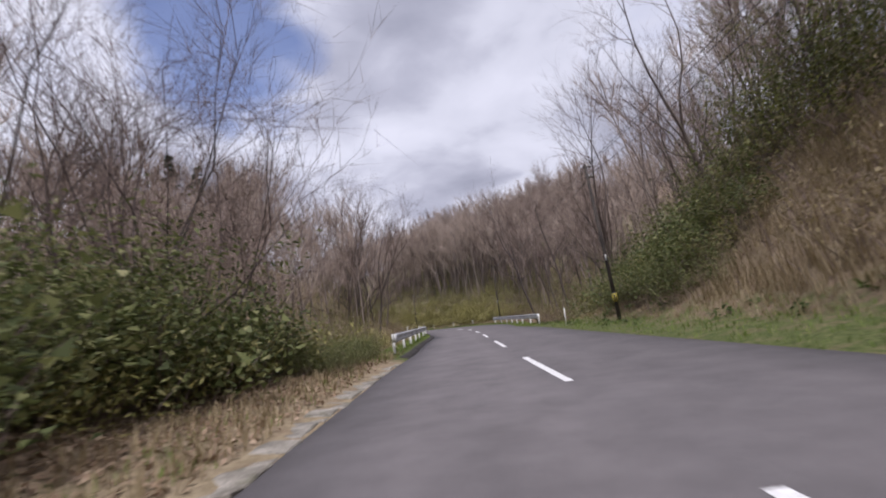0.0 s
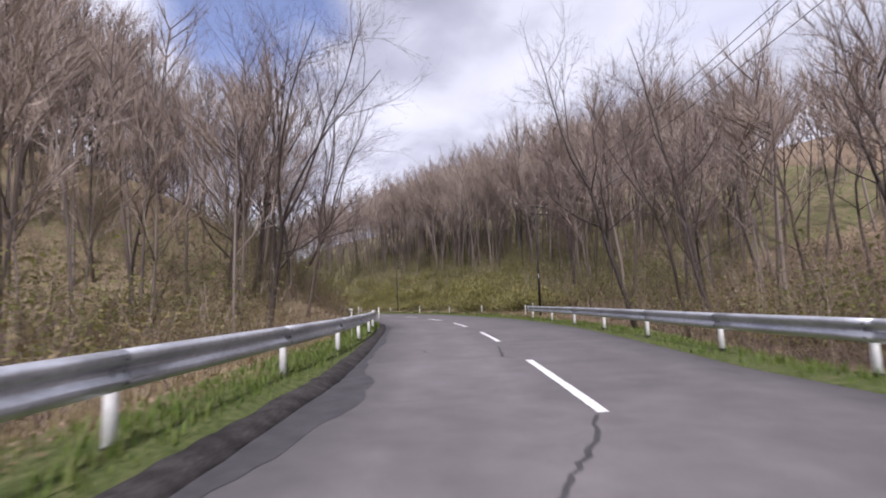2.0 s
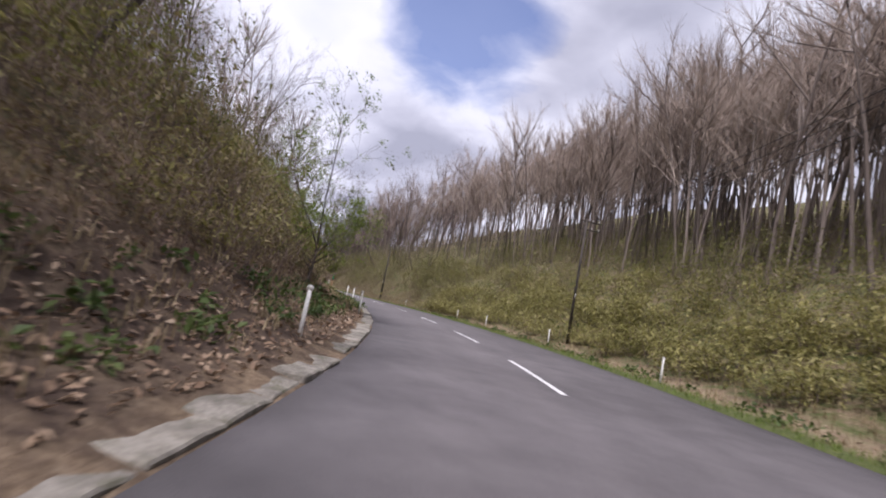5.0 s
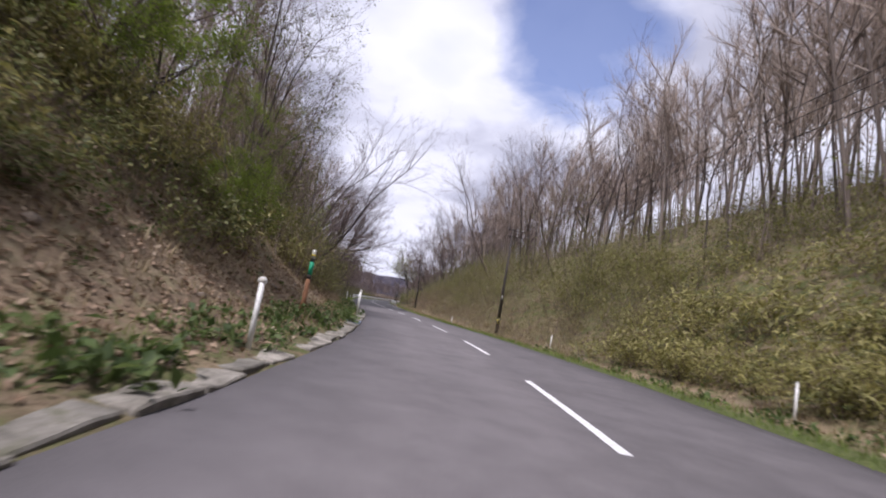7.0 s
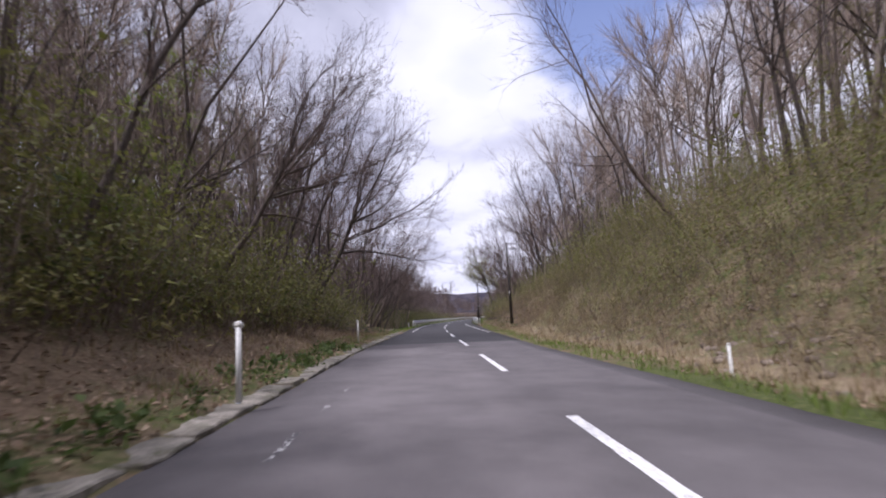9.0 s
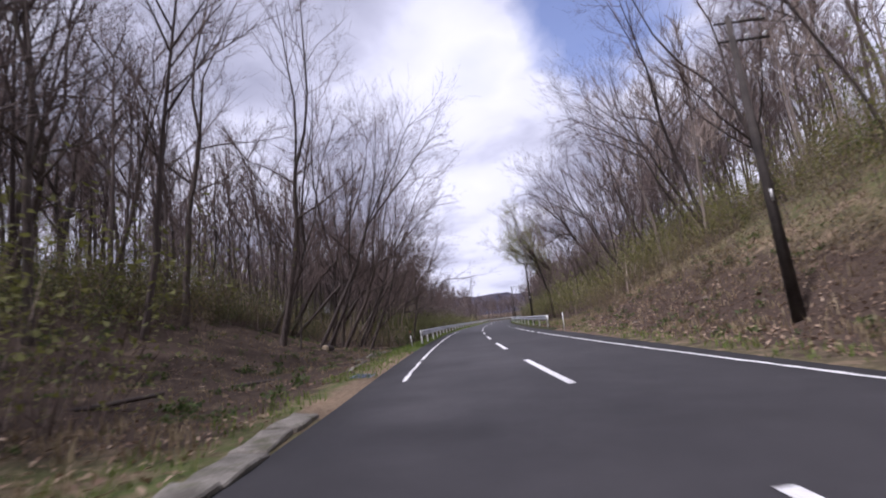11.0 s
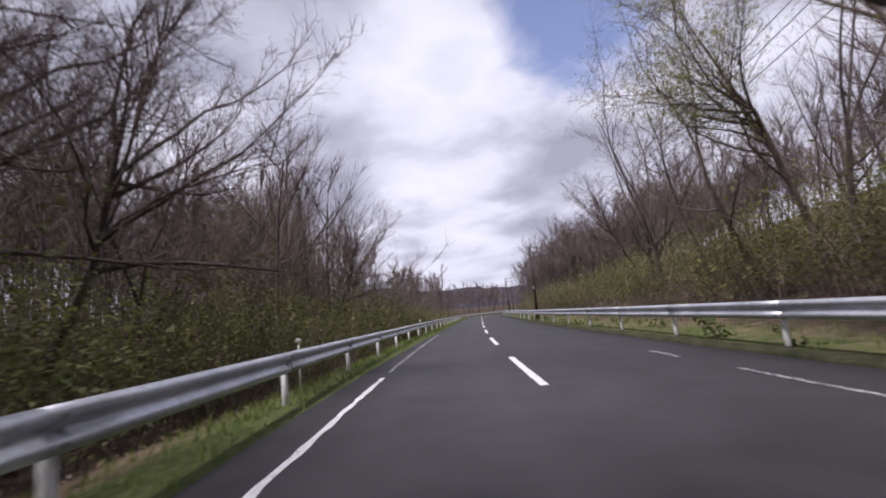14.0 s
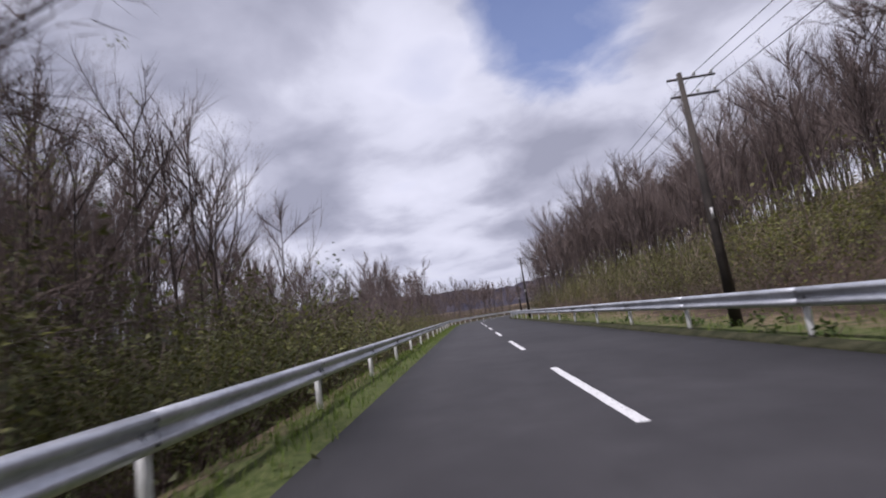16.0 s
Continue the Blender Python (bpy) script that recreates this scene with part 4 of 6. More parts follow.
def build_poles():
    for s, o, high, lean, banded in POLES:
        base = spot(s, o, 0.1)
        pole = tagged(new("utility_pole"), "dark weathered utility pole with crossarms" + (" and a yellow-black guard band" if banded else ""), "utility pole", "poles carrying the wires")
        pole.matrix_world = pose(base.x, base.y, base.z, 0, lean, heading(s))
        high = high - base.z
        part("shaft", mesh_of("shaft", *cylinder(0.15 if s > 100 else 0.09, 0.065, -0.3, high, 14), M_POLE, True), pole)
        reach = arm_reach(s)
        for d in ARM_UP:
            arm = moved(cylinder(0.035, 0.035, -0.3 * reach, reach, 6), pose(0, 0.11, high - d, 0, 90))
            a = part("crossarm", mesh_of("crossarm", *arm, M_POLE), pole)
            for x in (0.45 * reach, 0.92 * reach):
                part("insulator", mesh_of("insulator", *joined([cylinder(0.02, 0.02, 0.0, 0.06, 8), moved(cylinder(0.045, 0.03, 0.05, 0.12, 8), pose(0, 0, 0))]), M_PLASTIC), a, "white insulator").matrix_local = pose(x, 0.11, high - d + 0.03)
        if banded:
            part("guard_band", mesh_of("guard_band", *cylinder(0.16 if s > 100 else 0.102, 0.157 if s > 100 else 0.1, 0.95, 1.4, 16), M_BLACK), pole, "black guard band")
            stripes = []
            for k in range(8):
                a = math.radians(45 * k)
                bar = cylinder(0.014, 0.014, 0.97, 1.38, 4)
                stripes.append(moved(bar, pose((0.153 if s > 100 else 0.096) * math.cos(a), (0.153 if s > 100 else 0.096) * math.sin(a), 0)))
            for k, bar in enumerate(stripes):
                part("stripe", mesh_of("stripe", *bar, M_YELLOW), pole, "yellow stripe")
        part("tag", mesh_of("tag", *moved(cylinder(0.03, 0.03, -0.14, 0.14, 4), pose(-0.05, -0.145, 3.0)), M_WHITE), pole, "small white tag plate")


def build_wires():
    for (s0, o0, h0, l0, _), (s1, o1, h1, l1, _) in zip(POLES, POLES[1:]):
        for d, ac in ((ARM_UP[0], 0.92), (ARM_UP[1], 0.92), (ARM_UP[0], 0.45)):
            ends = []
            for s, o, h, l in ((s0, o0, h0, l0), (s1, o1, h1, l1)):
                b = spot(s, o, 0.1)
                x, y = at_road(s, o + ac * arm_reach(s) + math.sin(radians(l)) * h)
                ends.append(Vector((float(x), float(y), h - d + 0.12)))
            cu = bpy.data.curves.new("wire", "CURVE")
            cu.dimensions, cu.bevel_depth, cu.bevel_resolution = "3D", 0.011, 0
            sp = cu.splines.new("POLY")
            sp.points.add(16)
            for k in range(17):
                u = k / 16
                p = ends[0].lerp(ends[1], u) - Vector((0, 0, 0.6 * 4 * u * (1 - u)))
                sp.points[k].co = (*p, 1)
            cu.materials.append(M_WIRE)
            tagged(new("overhead_wire", cu), "thin black overhead wire sagging between utility poles", "wire", "overhead wires")


build_poles()
build_wires()

# ---- trees ----
def tube(out, pts, radii, sides):
    """A tapered limb through points; out is [places, triangles]."""
    V, T = out
    start = len(V)
    up = Vector((0.31, 0.17, 0.93))
    for i, (p, r) in enumerate(zip(pts, radii)):
        ax = (pts[min(i + 1, len(pts) - 1)] - pts[max(i - 1, 0)]).normalized()
        a = ax.cross(up).normalized()
        b = ax.cross(a)
        if r <= 0:
            V.append(p)
            continue
        for k in range(sides):
            q = 2 * math.pi * k / sides
            V.append(p + a * (r * math.cos(q)) + b * (r * math.sin(q)))
    n = len(pts)
    for i in range(n - 1):
        a0 = start + i * sides
        for k in range(sides):
            a, b = a0 + k, a0 + (k + 1) % sides
            if radii[i + 1] <= 0:
                T.append((a, b, start + (i + 1) * sides))
            else:
                T.append((a, b, b + sides))
                T.append((a, b + sides, a + sides))


def sliver(out, p, q, w, rng):
    """The finest twig: one thin tapered blade."""
    V, T = out
    side = (q - p).cross(Vector((rng.gauss(0, 1), rng.gauss(0, 1), rng.gauss(0, 1)))).normalized() * w
    n = len(V)
    V += [p - side, p + side, q]
    T.append((n, n + 1, n + 2))


def turned(way, angle, rng):
    """A direction that leaves way by an angle, at a random side."""
    side = way.orthogonal().normalized()
    side.rotate(Matrix.Rotation(rng.uniform(0, 2 * math.pi), 3, way))
    return (way * math.cos(angle) + side * math.sin(angle)).normalized()


def limb(p, way, length, radius, segs, rng, wander, lift, tip=0.0):
    pts, rad = [p.copy()], [radius]
    for i in range(segs):
        way = (way + Vector((rng.gauss(0, wander), rng.gauss(0, wander), rng.gauss(0, wander) + lift))).normalized()
        p = p + way * (length / segs)
        pts.append(p.copy())
        rad.append(radius * (1 - (1 - tip) * (i + 1) / segs))
    return pts, rad


def along(pts, u):
    x = u * (len(pts) - 1)
    i = min(int(x), len(pts) - 2)
    return pts[i].lerp(pts[i + 1], x - i), (pts[i + 1] - pts[i]).normalized()


def grow(seed, high, girth, fork, reach, fine=True, lean=0.0):
    """A bare broadleaf tree. Returns its wood (trunk and limbs), its twigs, and the twigs' tips."""
    rng = random.Random(seed)
    wood, twigs, tips = ([], []), ([], []), []
    trunk, tr = limb(Vector((0, 0, -0.3)), Vector((math.sin(lean), 0, math.cos(lean))), high * fork, girth, 7, rng, 0.05, 0.02, 0.62)
    tr[0] *= 1.35
    tube(wood, trunk, tr, 8)
    limbs = []
    for k in range(rng.randint(2, 3)):
        limbs.append((trunk[-1], turned((trunk[-1] - trunk[-2]).normalized(), rng.uniform(0.15, 0.5), rng), high * (1 - fork) * rng.uniform(0.85, 1.1), tr[-1] * rng.uniform(0.7, 0.95)))
    for k in range(rng.randint(3, 6)):
        p, w = along(trunk, rng.uniform(0.5, 0.97))
        limbs.append((p, turned(w, rng.uniform(0.6, 1.15), rng), high * reach * rng.uniform(0.6, 1.1), girth * rng.uniform(0.28, 0.42)))
    for p, w, length, r in limbs:
        pts, rad = limb(p, w, length, r, 5, rng, 0.13, 0.07, 0.22)
        tube(wood, pts, rad, 5)
        for j in range(rng.randint(7, 9)):
            q, qw = along(pts, rng.uniform(0.22, 1.0))
            l2 = length * rng.uniform(0.28, 0.5)
            p2, r2 = limb(q, turned(qw, rng.uniform(0.4, 0.9), rng), l2, max(0.011, r * 0.30), 3, rng, 0.2, 0.07, 0.35)
            tube(twigs, p2, r2, 3)
            for m in range(rng.randint(5, 7)):
                a, aw = along(p2, rng.uniform(0.2, 1.0))
                l3 = l2 * rng.uniform(0.35, 0.65)
                p3, r3 = limb(a, turned(aw, rng.uniform(0.35, 0.8), rng), l3, 0.0085, 2, rng, 0.14, 0.06, 0.0)
                sliver(twigs, p3[0], p3[1].lerp(p3[2], 0.25), 0.008, rng)
                sliver(twigs, p3[1], p3[2], 0.006, rng)
                tips.append((p3[-1], (p3[-1] - p3[-2]).normalized()))
                if fine:
                    for c in range(6):
                        b, bw = along(p3, rng.uniform(0.1, 1.0))
                        w4 = (turned(bw, rng.uniform(0.4, 1.0), rng) + Vector((0, 0, 0.12))).normalized()
                        sliver(twigs, b, b + w4 * l3 * rng.uniform(0.35, 0.8), 0.006, rng)
    return wood, twigs, tips


def grow_arch(seed, girth, lean, stem, reach):
    """A bare tree whose long limbs arch out over the road, towards +x."""
    rng = random.Random(seed)
    wood, twigs, tips = ([], []), ([], []), []
    trunk, tr = limb(Vector((0, 0, -0.3)), Vector((math.sin(lean), 0, math.cos(lean))), stem, girth, 7, rng, 0.06, 0.03, 0.55)
    tr[0] *= 1.35
    tube(wood, trunk, tr, 8)
    for k in range(13):
        p, w = along(trunk, 1.0 if k < 3 else rng.uniform(0.6, 1.0))
        az, el = rng.gauss(0, 0.75), rng.uniform(0.3, 1.25) if k else 0.15
        way = Vector((math.cos(az) * math.cos(el), math.sin(az) * math.cos(el), math.sin(el)))
        length = reach * rng.uniform(0.65, 1.1)
        pts, rad = limb(p, way, length, girth * rng.uniform(0.3, 0.5), 6, rng, 0.15, 0.02, 0.15)
        tube(wood, pts, rad, 5)
        for j in range(13):
            q, qw = along(pts, rng.uniform(0.15, 1.0))
            l2 = length * rng.uniform(0.2, 0.42)
            w2 = (turned(qw, rng.uniform(0.35, 0.85), rng) + Vector((0.15, 0, 0.3))).normalized()
            p2, r2 = limb(q, w2, l2, rng.uniform(0.012, 0.024), 3, rng, 0.17, 0.04, 0.3)
            tube(twigs, p2, r2, 3)
            for m in range(7):
                a, aw = along(p2, rng.uniform(0.2, 1.0))
                l3 = l2 * rng.uniform(0.3, 0.6)
                p3, r3 = limb(a, turned(aw, rng.uniform(0.35, 0.8), rng), l3, 0.0085, 2, rng, 0.14, 0.05, 0.0)
                sliver(twigs, p3[0], p3[1].lerp(p3[2], 0.25), 0.009, rng)
                sliver(twigs, p3[1], p3[2], 0.007, rng)
                tips.append((p3[-1], (p3[-1] - p3[-2]).normalized()))
                for c in range(4):
                    b, bw = along(p3, rng.uniform(0.1, 1.0))
                    sliver(twigs, b, b + turned(bw, rng.uniform(0.4, 1.0), rng) * l3 * rng.uniform(0.3, 0.7), 0.006, rng)
    return wood, twigs, tips


def grow_fan(seed, girth, reach):
    """A tree of several stems from one stool, bowing out over the road towards +x."""
    rng = random.Random(seed)
    wood, twigs, tips = ([], []), ([], []), []
    for k, (el, az, far) in enumerate(((1.02, 0.15, 1.3), (1.1, -0.5, 1.0), (1.12, 0.7, 1.0), (1.25, -1.1, 0.9), (1.32, 0.1, 1.0), (1.4, 1.6, 0.85))):
        way = Vector((math.cos(az) * math.cos(el), math.sin(az) * math.cos(el), math.sin(el)))
        start = Vector((rng.uniform(-0.2, 0.2), rng.uniform(-0.25, 0.25), -0.3))
        bow = -0.12 if k == 0 else -0.03
        pts, rad = limb(start, way, reach * far, girth * (1.0 if k < 2 else rng.uniform(0.6, 0.85)), 10, rng, 0.085, bow, 0.12)
        tube(wood, pts, rad, 7)
        for j in range(15):
            q, qw = along(pts, rng.uniform(0.3, 1.0))
            l2 = reach * rng.uniform(0.16, 0.34)
            p2, r2 = limb(q, (turned(qw, rng.uniform(0.35, 0.8), rng) + Vector((0.15, 0, 0.35))).normalized(), l2, rng.uniform(0.018, 0.034), 4, rng, 0.12, 0.02, 0.2)
            tube(twigs, p2, r2, 3)
            for m in range(8):
                a, aw = along(p2, rng.uniform(0.2, 1.0))
                l3 = l2 * rng.uniform(0.25, 0.5)
                p3, r3 = limb(a, turned(aw, rng.uniform(0.35, 0.8), rng), l3, 0.0085, 2, rng, 0.14, 0.05, 0.0)
                sliver(twigs, p3[0], p3[1].lerp(p3[2], 0.25), 0.010, rng)
                sliver(twigs, p3[1], p3[2], 0.008, rng)
                tips.append((p3[-1], (p3[-1] - p3[-2]).normalized()))
                for c in range(4):
                    b, bw = along(p3, rng.uniform(0.1, 1.0))
                    sliver(twigs, b, b + turned(bw, rng.uniform(0.4, 1.0), rng) * l3 * rng.uniform(0.3, 0.7), 0.006, rng)
    return wood, twigs, tips


def leaf_soup(spots, size, rng, droop=0.4, slim=0.45, small=False):
    """Small folded leaves at places: two triangles to a half, bent along the rib."""
    V, T = [], []
    for p, w in spots:
        w = (w + Vector((rng.gauss(0, 0.5), rng.gauss(0, 0.5), rng.gauss(0, 0.4) - droop))).normalized()
        side = w.cross(Vector((rng.gauss(0, 0.4), rng.gauss(0, 0.4), 1))).normalized()
        up = side.cross(w)
        l = size * rng.uniform(0.6, 1.3)
        n = len(V)
        if small:
            V += [p - side * l * slim * 0.3, p + w * l, p + w * l * 0.35 + side * l * slim * 0.7]
            T.append((n, n + 1, n + 2))
            continue
        V += [p, p + w * l * 0.5 + side * l * slim * 0.5 + up * l * 0.1, p + w * l - up * l * 0.1, p + w * l * 0.5 - side * l * slim * 0.5 + up * l * 0.1]
        T += [(n, n + 1, n + 2), (n, n + 2, n + 3)]
    return V, T


def make_tree(seed, high, girth, fork, reach, label, name="tree", lean=0.0, leaves=None, arch=False):
    if arch == "fan":
        wood, twigs, tips = grow_fan(seed, girth, reach)
    elif arch:
        wood, twigs, tips = grow_arch(seed, girth, lean, high, reach)
    else:
        wood, twigs, tips = grow(seed, high, girth, fork, reach, True, lean)
    tree = tagged(new(name), label, "tree")
    part("trunk", mesh_of("trunk", *wood, M_BARK, True), tree)
    crown = part("crown", mesh_of("crown", *twigs, M_TWIG), tree, "bare twiggy crown")
    if leaves:
        count, size, mat, what = leaves
        rng = random.Random(seed + 1)
        spots = []
        for p, w in tips:
            if not arch and math.hypot(p.x, p.y) > 0.34 * high:
                continue
            for k in range(count):
                spots.append((p + Vector((rng.gauss(0, 0.16), rng.gauss(0, 0.16), rng.gauss(0, 0.14))), w))
        part("foliage", mesh_of("foliage", *leaf_soup(spots, size, rng), mat), tree, what)
    return tree


KINDS = [make_tree(11, 17, 0.14, 0.50, 0.30, "tall bare tree with grey-brown bark, upright limbs"),
         make_tree(12, 15, 0.11, 0.55, 0.26, "slim bare tree with dark bark"),
         make_tree(13, 17.5, 0.17, 0.42, 0.36, "large bare tree with a forked trunk and wide crown"),
         make_tree(14, 13, 0.08, 0.60, 0.24, "thin young bare tree on the slope"),
         make_tree(15, 15, 0.15, 0.36, 0.42, "bare spreading tree with crooked limbs"),
         make_tree(16, 14.5, 0.12, 0.52, 0.34, "bare tree leaning towards the light", lean=0.22),
         make_tree(17, 15.5, 0.16, 0.40, 0.40, "bare tree with an arched trunk leaning to the road", lean=0.38)]
ARCHED = [make_tree(23, 8.5, 0.19, 0, 6.3, "dark bare tree with long limbs arching over the road", lean=0.62, arch=True),
          make_tree(24, 7.0, 0.15, 0, 6.0, "bare tree with crooked limbs reaching over the guardrail", lean=0.35, arch=True)]
BUDDING = make_tree(25, 8.0, 0.17, 0, 6.5, "broad arching tree with pale green new leaves", lean=0.18, arch=True, leaves=(9, 0.10, M_YOUNG, "pale green young leaves"))
GREENTREE = make_tree(22, 9.5, 0.10, 0.28, 0.44, "bushy roadside tree in fresh green leaf", leaves=(24, 0.15, M_FRESH, "dense fresh green leaves"))
OLIVETREE = make_tree(27, 10.5, 0.11, 0.30, 0.40, "tree hazed with olive-green opening buds", leaves=(11, 0.115, M_HAZE, "haze of olive-green buds"))
CLUMP = make_tree(28, 9.5, 0.085, 0.10, 0.75, "clump of slim bare stems fanning upward")
FANNED = [make_tree(29, 0, 0.115, 0, 11.0, "dark tree of several stems bowing out over the guardrail", arch="fan"),
          make_tree(30, 0, 0.14, 0, 12.5, "cluster of dark bare stems leaning towards the road", arch="fan")]
USED = set()


def plant(proto, s, o, scale, turn, sink=0.15, tilt=0.0):
    """Set a tree at a station and offset; tilt leans it towards the road."""
    p = spot(s, o, sink)
    m = Matrix.Translation(p) @ pose(0, 0, 0, 0, tilt * (1 if o < 0 else -1), heading(s)) @ pose(0, 0, 0, 0, 0, turn) @ Matrix.Scale(scale, 4)
    if proto.name not in USED:
        USED.add(proto.name)
        proto.matrix_world = m
        return proto
    return copy_thing(proto, m)


# single trees: kind, station, offset, scale, turn, tilt
BEND_TREES = [(1, 9, -15, 1, 70, 0), (0, 13, -16, 1, 5, 0), (4, 28.5, 11.2, 1.15, 30, 4), (2, 34.5, 13.6, 0.8, 100, 3), (1, 40, 15, 0.85, 0, 4), (0, 50, 13.5, 1.1, 10, 0), (4, 55.5, -13.6, 1, 90, 3), (0, 57, -12.3, 1, 200, 0), (2, 58.9, -10.4, 1.05, 40, 2), (3, 61.5, 11.6, 0.95, 120, 0)]
# the first seven are added up-sun, mostly unseen, to shade the grove floor
ROW_TREES = [(0, 176, -14.5, 1.0, 80, 4), (5, 178.5, -18, 1.0, 0, 6), (1, 181.5, -16, 1.05, 200, 4), (2, 184, -19.5, 0.95, 120, 4), (6, 188, -17.5, 1.0, 10, 4), (0, 191, -20, 1.0, 300, 4), (5, 195, -19, 1.0, 0, 6), (0, 185, -13.5, 1, 30, 4), (0, 193, -13.8, 1.15, 0, 8), (0, 197, -11.0, 1.15, 140, 9), (2, 199, -16.6, 0.95, 0, 8), (6, 203, -14, 1.05, 0, 12), (6, 205.5, -11.2, 0.9, -20, 15), (5, 201, -10.3, 1.1, 0, 17), (3, 197, -10.1, 0.6, 0, 5), (6, 207.5, -10.6, 1.05, 0, 14), (0, 207.5, -10.6, 0.95, 60, 8), (4, 209.5, -12, 1.1, 0, 10), (5, 210, -9.2, 0.9, -10, 14), (5, 212, -10.5, 1.1, 10, 15)]
LONG_TREES = [(6, 208, 13.8, 0.95, 170, 9), (5, 211.5, 12.6, 0.95, 185, 18), (5, 215, 13.8, 1.0, 170, 16), (6, 218.5, 13.0, 0.85, 180, 9), (5, 224, 13.0, 0.85, 190, 16), (5, 205, 15.5, 1.0, 180, 16), (5, 201.5, 14.5, 1.0, 175, 17), (5, 215, -11, 0.95, 15, 14), (0, 222, 12.5, 0.8, 180, 6), (4, 236, -10.8, 0.6, 0, 6), (2, 238, 12.0, 0.9, 180, 7), (6, 243.5, 12.2, 0.95, 180, 4), (5, 234, 12.8, 0.95, 175, 9), (1, 249, 12.5, 0.95, 0, 4), (4, 252, 11, 0.85, 180, 5), (0, 255, 12.2, 0.8, 40, 4), (4, 258.5, 13, 0.8, 200, 5), (2, 289, -18.2, 1.1, 60, 0), (4, 290, -19.0, 1.0, 10, 0), (2, 257, -14.5, 1.0, 0, 3)]


def plant_trees():
    rng = random.Random(77)
    taken = []
    def free(s, o, gap):
        x, y = at_road(s, o)
        if any((x - a) ** 2 + (y - b) ** 2 < gap * gap for a, b in taken):
            return False
        taken.append((float(x), float(y)))
        return True
    # trees that stand out, one by one: kind, station, offset, scale, turn, tilt
    for k, s, o, sc, turn, tilt in BEND_TREES + ROW_TREES + LONG_TREES:
        free(s, o, 0)
        plant(KINDS[k], s, o, sc, turn, tilt=tilt)
    for k, s, o, sc, turn in ((0, 222, -12.6, 1.05, 8), (1, 207, -14.5, 0.95, 20), (0, 228.5, -15.0, 0.85, -10)):
        free(s, o, 0)
        plant(FANNED[k], s, o, sc, turn)
    for s, o, sc, turn in ((231.5, 8.8, 1.05, 180), (239, 11.5, 0.85, 150)):
        free(s, o, 0)
        plant(BUDDING, s, o, sc, turn)
    for k, s, o, sc, turn in ((0, 219.5, -13.4, 1.0, 25), (1, 233.5, -11.8, 1.0, -10), (1, 230, -13.0, 0.95, 0), (0, 211, -13.0, 0.95, 10), (1, 258, -13.0, 1.0, 15), (1, 266, 15.0, 0.9, 190), (0, 219, 14.5, 0.95, 175), (1, 157, -10.0, 0.95, 20), (1, 168, -8.8, 1.05, -10)):
        free(s, o, 0)
        plant(ARCHED[k], s, o, sc, turn)
    for s, o, sc in ((91, -7.2, 0.72), (94, -7.6, 0.6), (116, -11.0, 1.1), (119.5, -11.6, 1.15), (113, -12.6, 1.05), (120.5, -8.6, 0.62), (118, -8.2, 0.5), (123.5, -9.6, 0.6), (152, -10.5, 0.8)):
        free(s, o, 0)
        plant(GREENTREE, s, o, sc, rng.uniform(0, 360), tilt=6)
    for s, o, sc in ((5, 12.6, 0.85), (9, 13.4, 0.95), (13, 14.0, 0.85), (250, -12.5, 0.95), (254, -14.5, 1.0), (262, -15.5, 1.0), (246, -14, 0.9), (264.5, -11.2, 0.85), (261, -11.6, 0.95), (131, -12.0, 1.3), (134, -13.2, 1.35), (137, -11.5, 1.15), (136, -16.0, 1.3), (141, -13.4, 1.05), (145, -12.6, 1.1), (149, -11.5, 0.9), (158, -11.0, 1.0), (164, -10.4, 0.9), (78, -13.0, 0.9),
                     (139, 12.5, 0.7), (146, 13.5, 0.75), (152, 12.8, 0.7), (234, -13.5, 0.75), (241, -12.0, 0.7), (226, 13.5, 0.7), (247, 12.0, 0.6)):
        free(s, o, 0)
        plant(OLIVETREE, s, o, sc, rng.uniform(0, 360), tilt=rng.uniform(3, 12))
    for s, o, sc in ((3.0, -9.6, 1.05), (5.5, -10.4, 1.1), (8.0, -10.0, 0.95), (276, -20.5, 1.1), (278, -23.5, 1.15), (281, -24.0, 1.2), (284.5, -27.0, 1.15), (279, -28.0, 1.2), (10.5, -13.5, 0.9), (1.0, -11.5, 1.1)):
        free(s, o, 0)
        plant(CLUMP, s, o, sc, rng.uniform(0, 360))
    for k, s, o, sc in ((0, 68, 15.5, 0.95), (1, 70.5, 17, 1.0), (3, 72.5, 15.0, 1.05), (1, 75, 18, 1.05), (0, 78, 16, 0.9), (3, 80.5, 17.5, 1.1), (1, 84, 16.5, 1.0), (3, 66, 14, 1.0)):
        free(s, o, 0)
        plant(KINDS[k], s, o, sc, rng.uniform(0, 360))
    # a close row on both sides that arches over the road
    for s0, s1, side, d0, d1, tilt, step in ((142, 204, -1, 4.6, 8.0, 17, 7.0), (148, 203, 1, 7.5, 11, 14, 8), (60, 84, -1, 6, 9, 12, 7)):
        s = s0
        while s < s1:
            o = side * (float(edge(s, side)) + rng.uniform(d0, d1))
            free(s, o, 0)
            kind, size, turn, lean = rng.choice(KINDS[3:7] + KINDS[:2]), rng.uniform(0.8, 1.1), rng.uniform(-40, 40) + (0 if side < 0 else 180), tilt + rng.uniform(-6, 6)
            if side > 0 or s < 183:
                plant(kind, s, o, size, turn, tilt=lean)
            s += step * rng.uniform(0.7, 1.3)
    n = 0
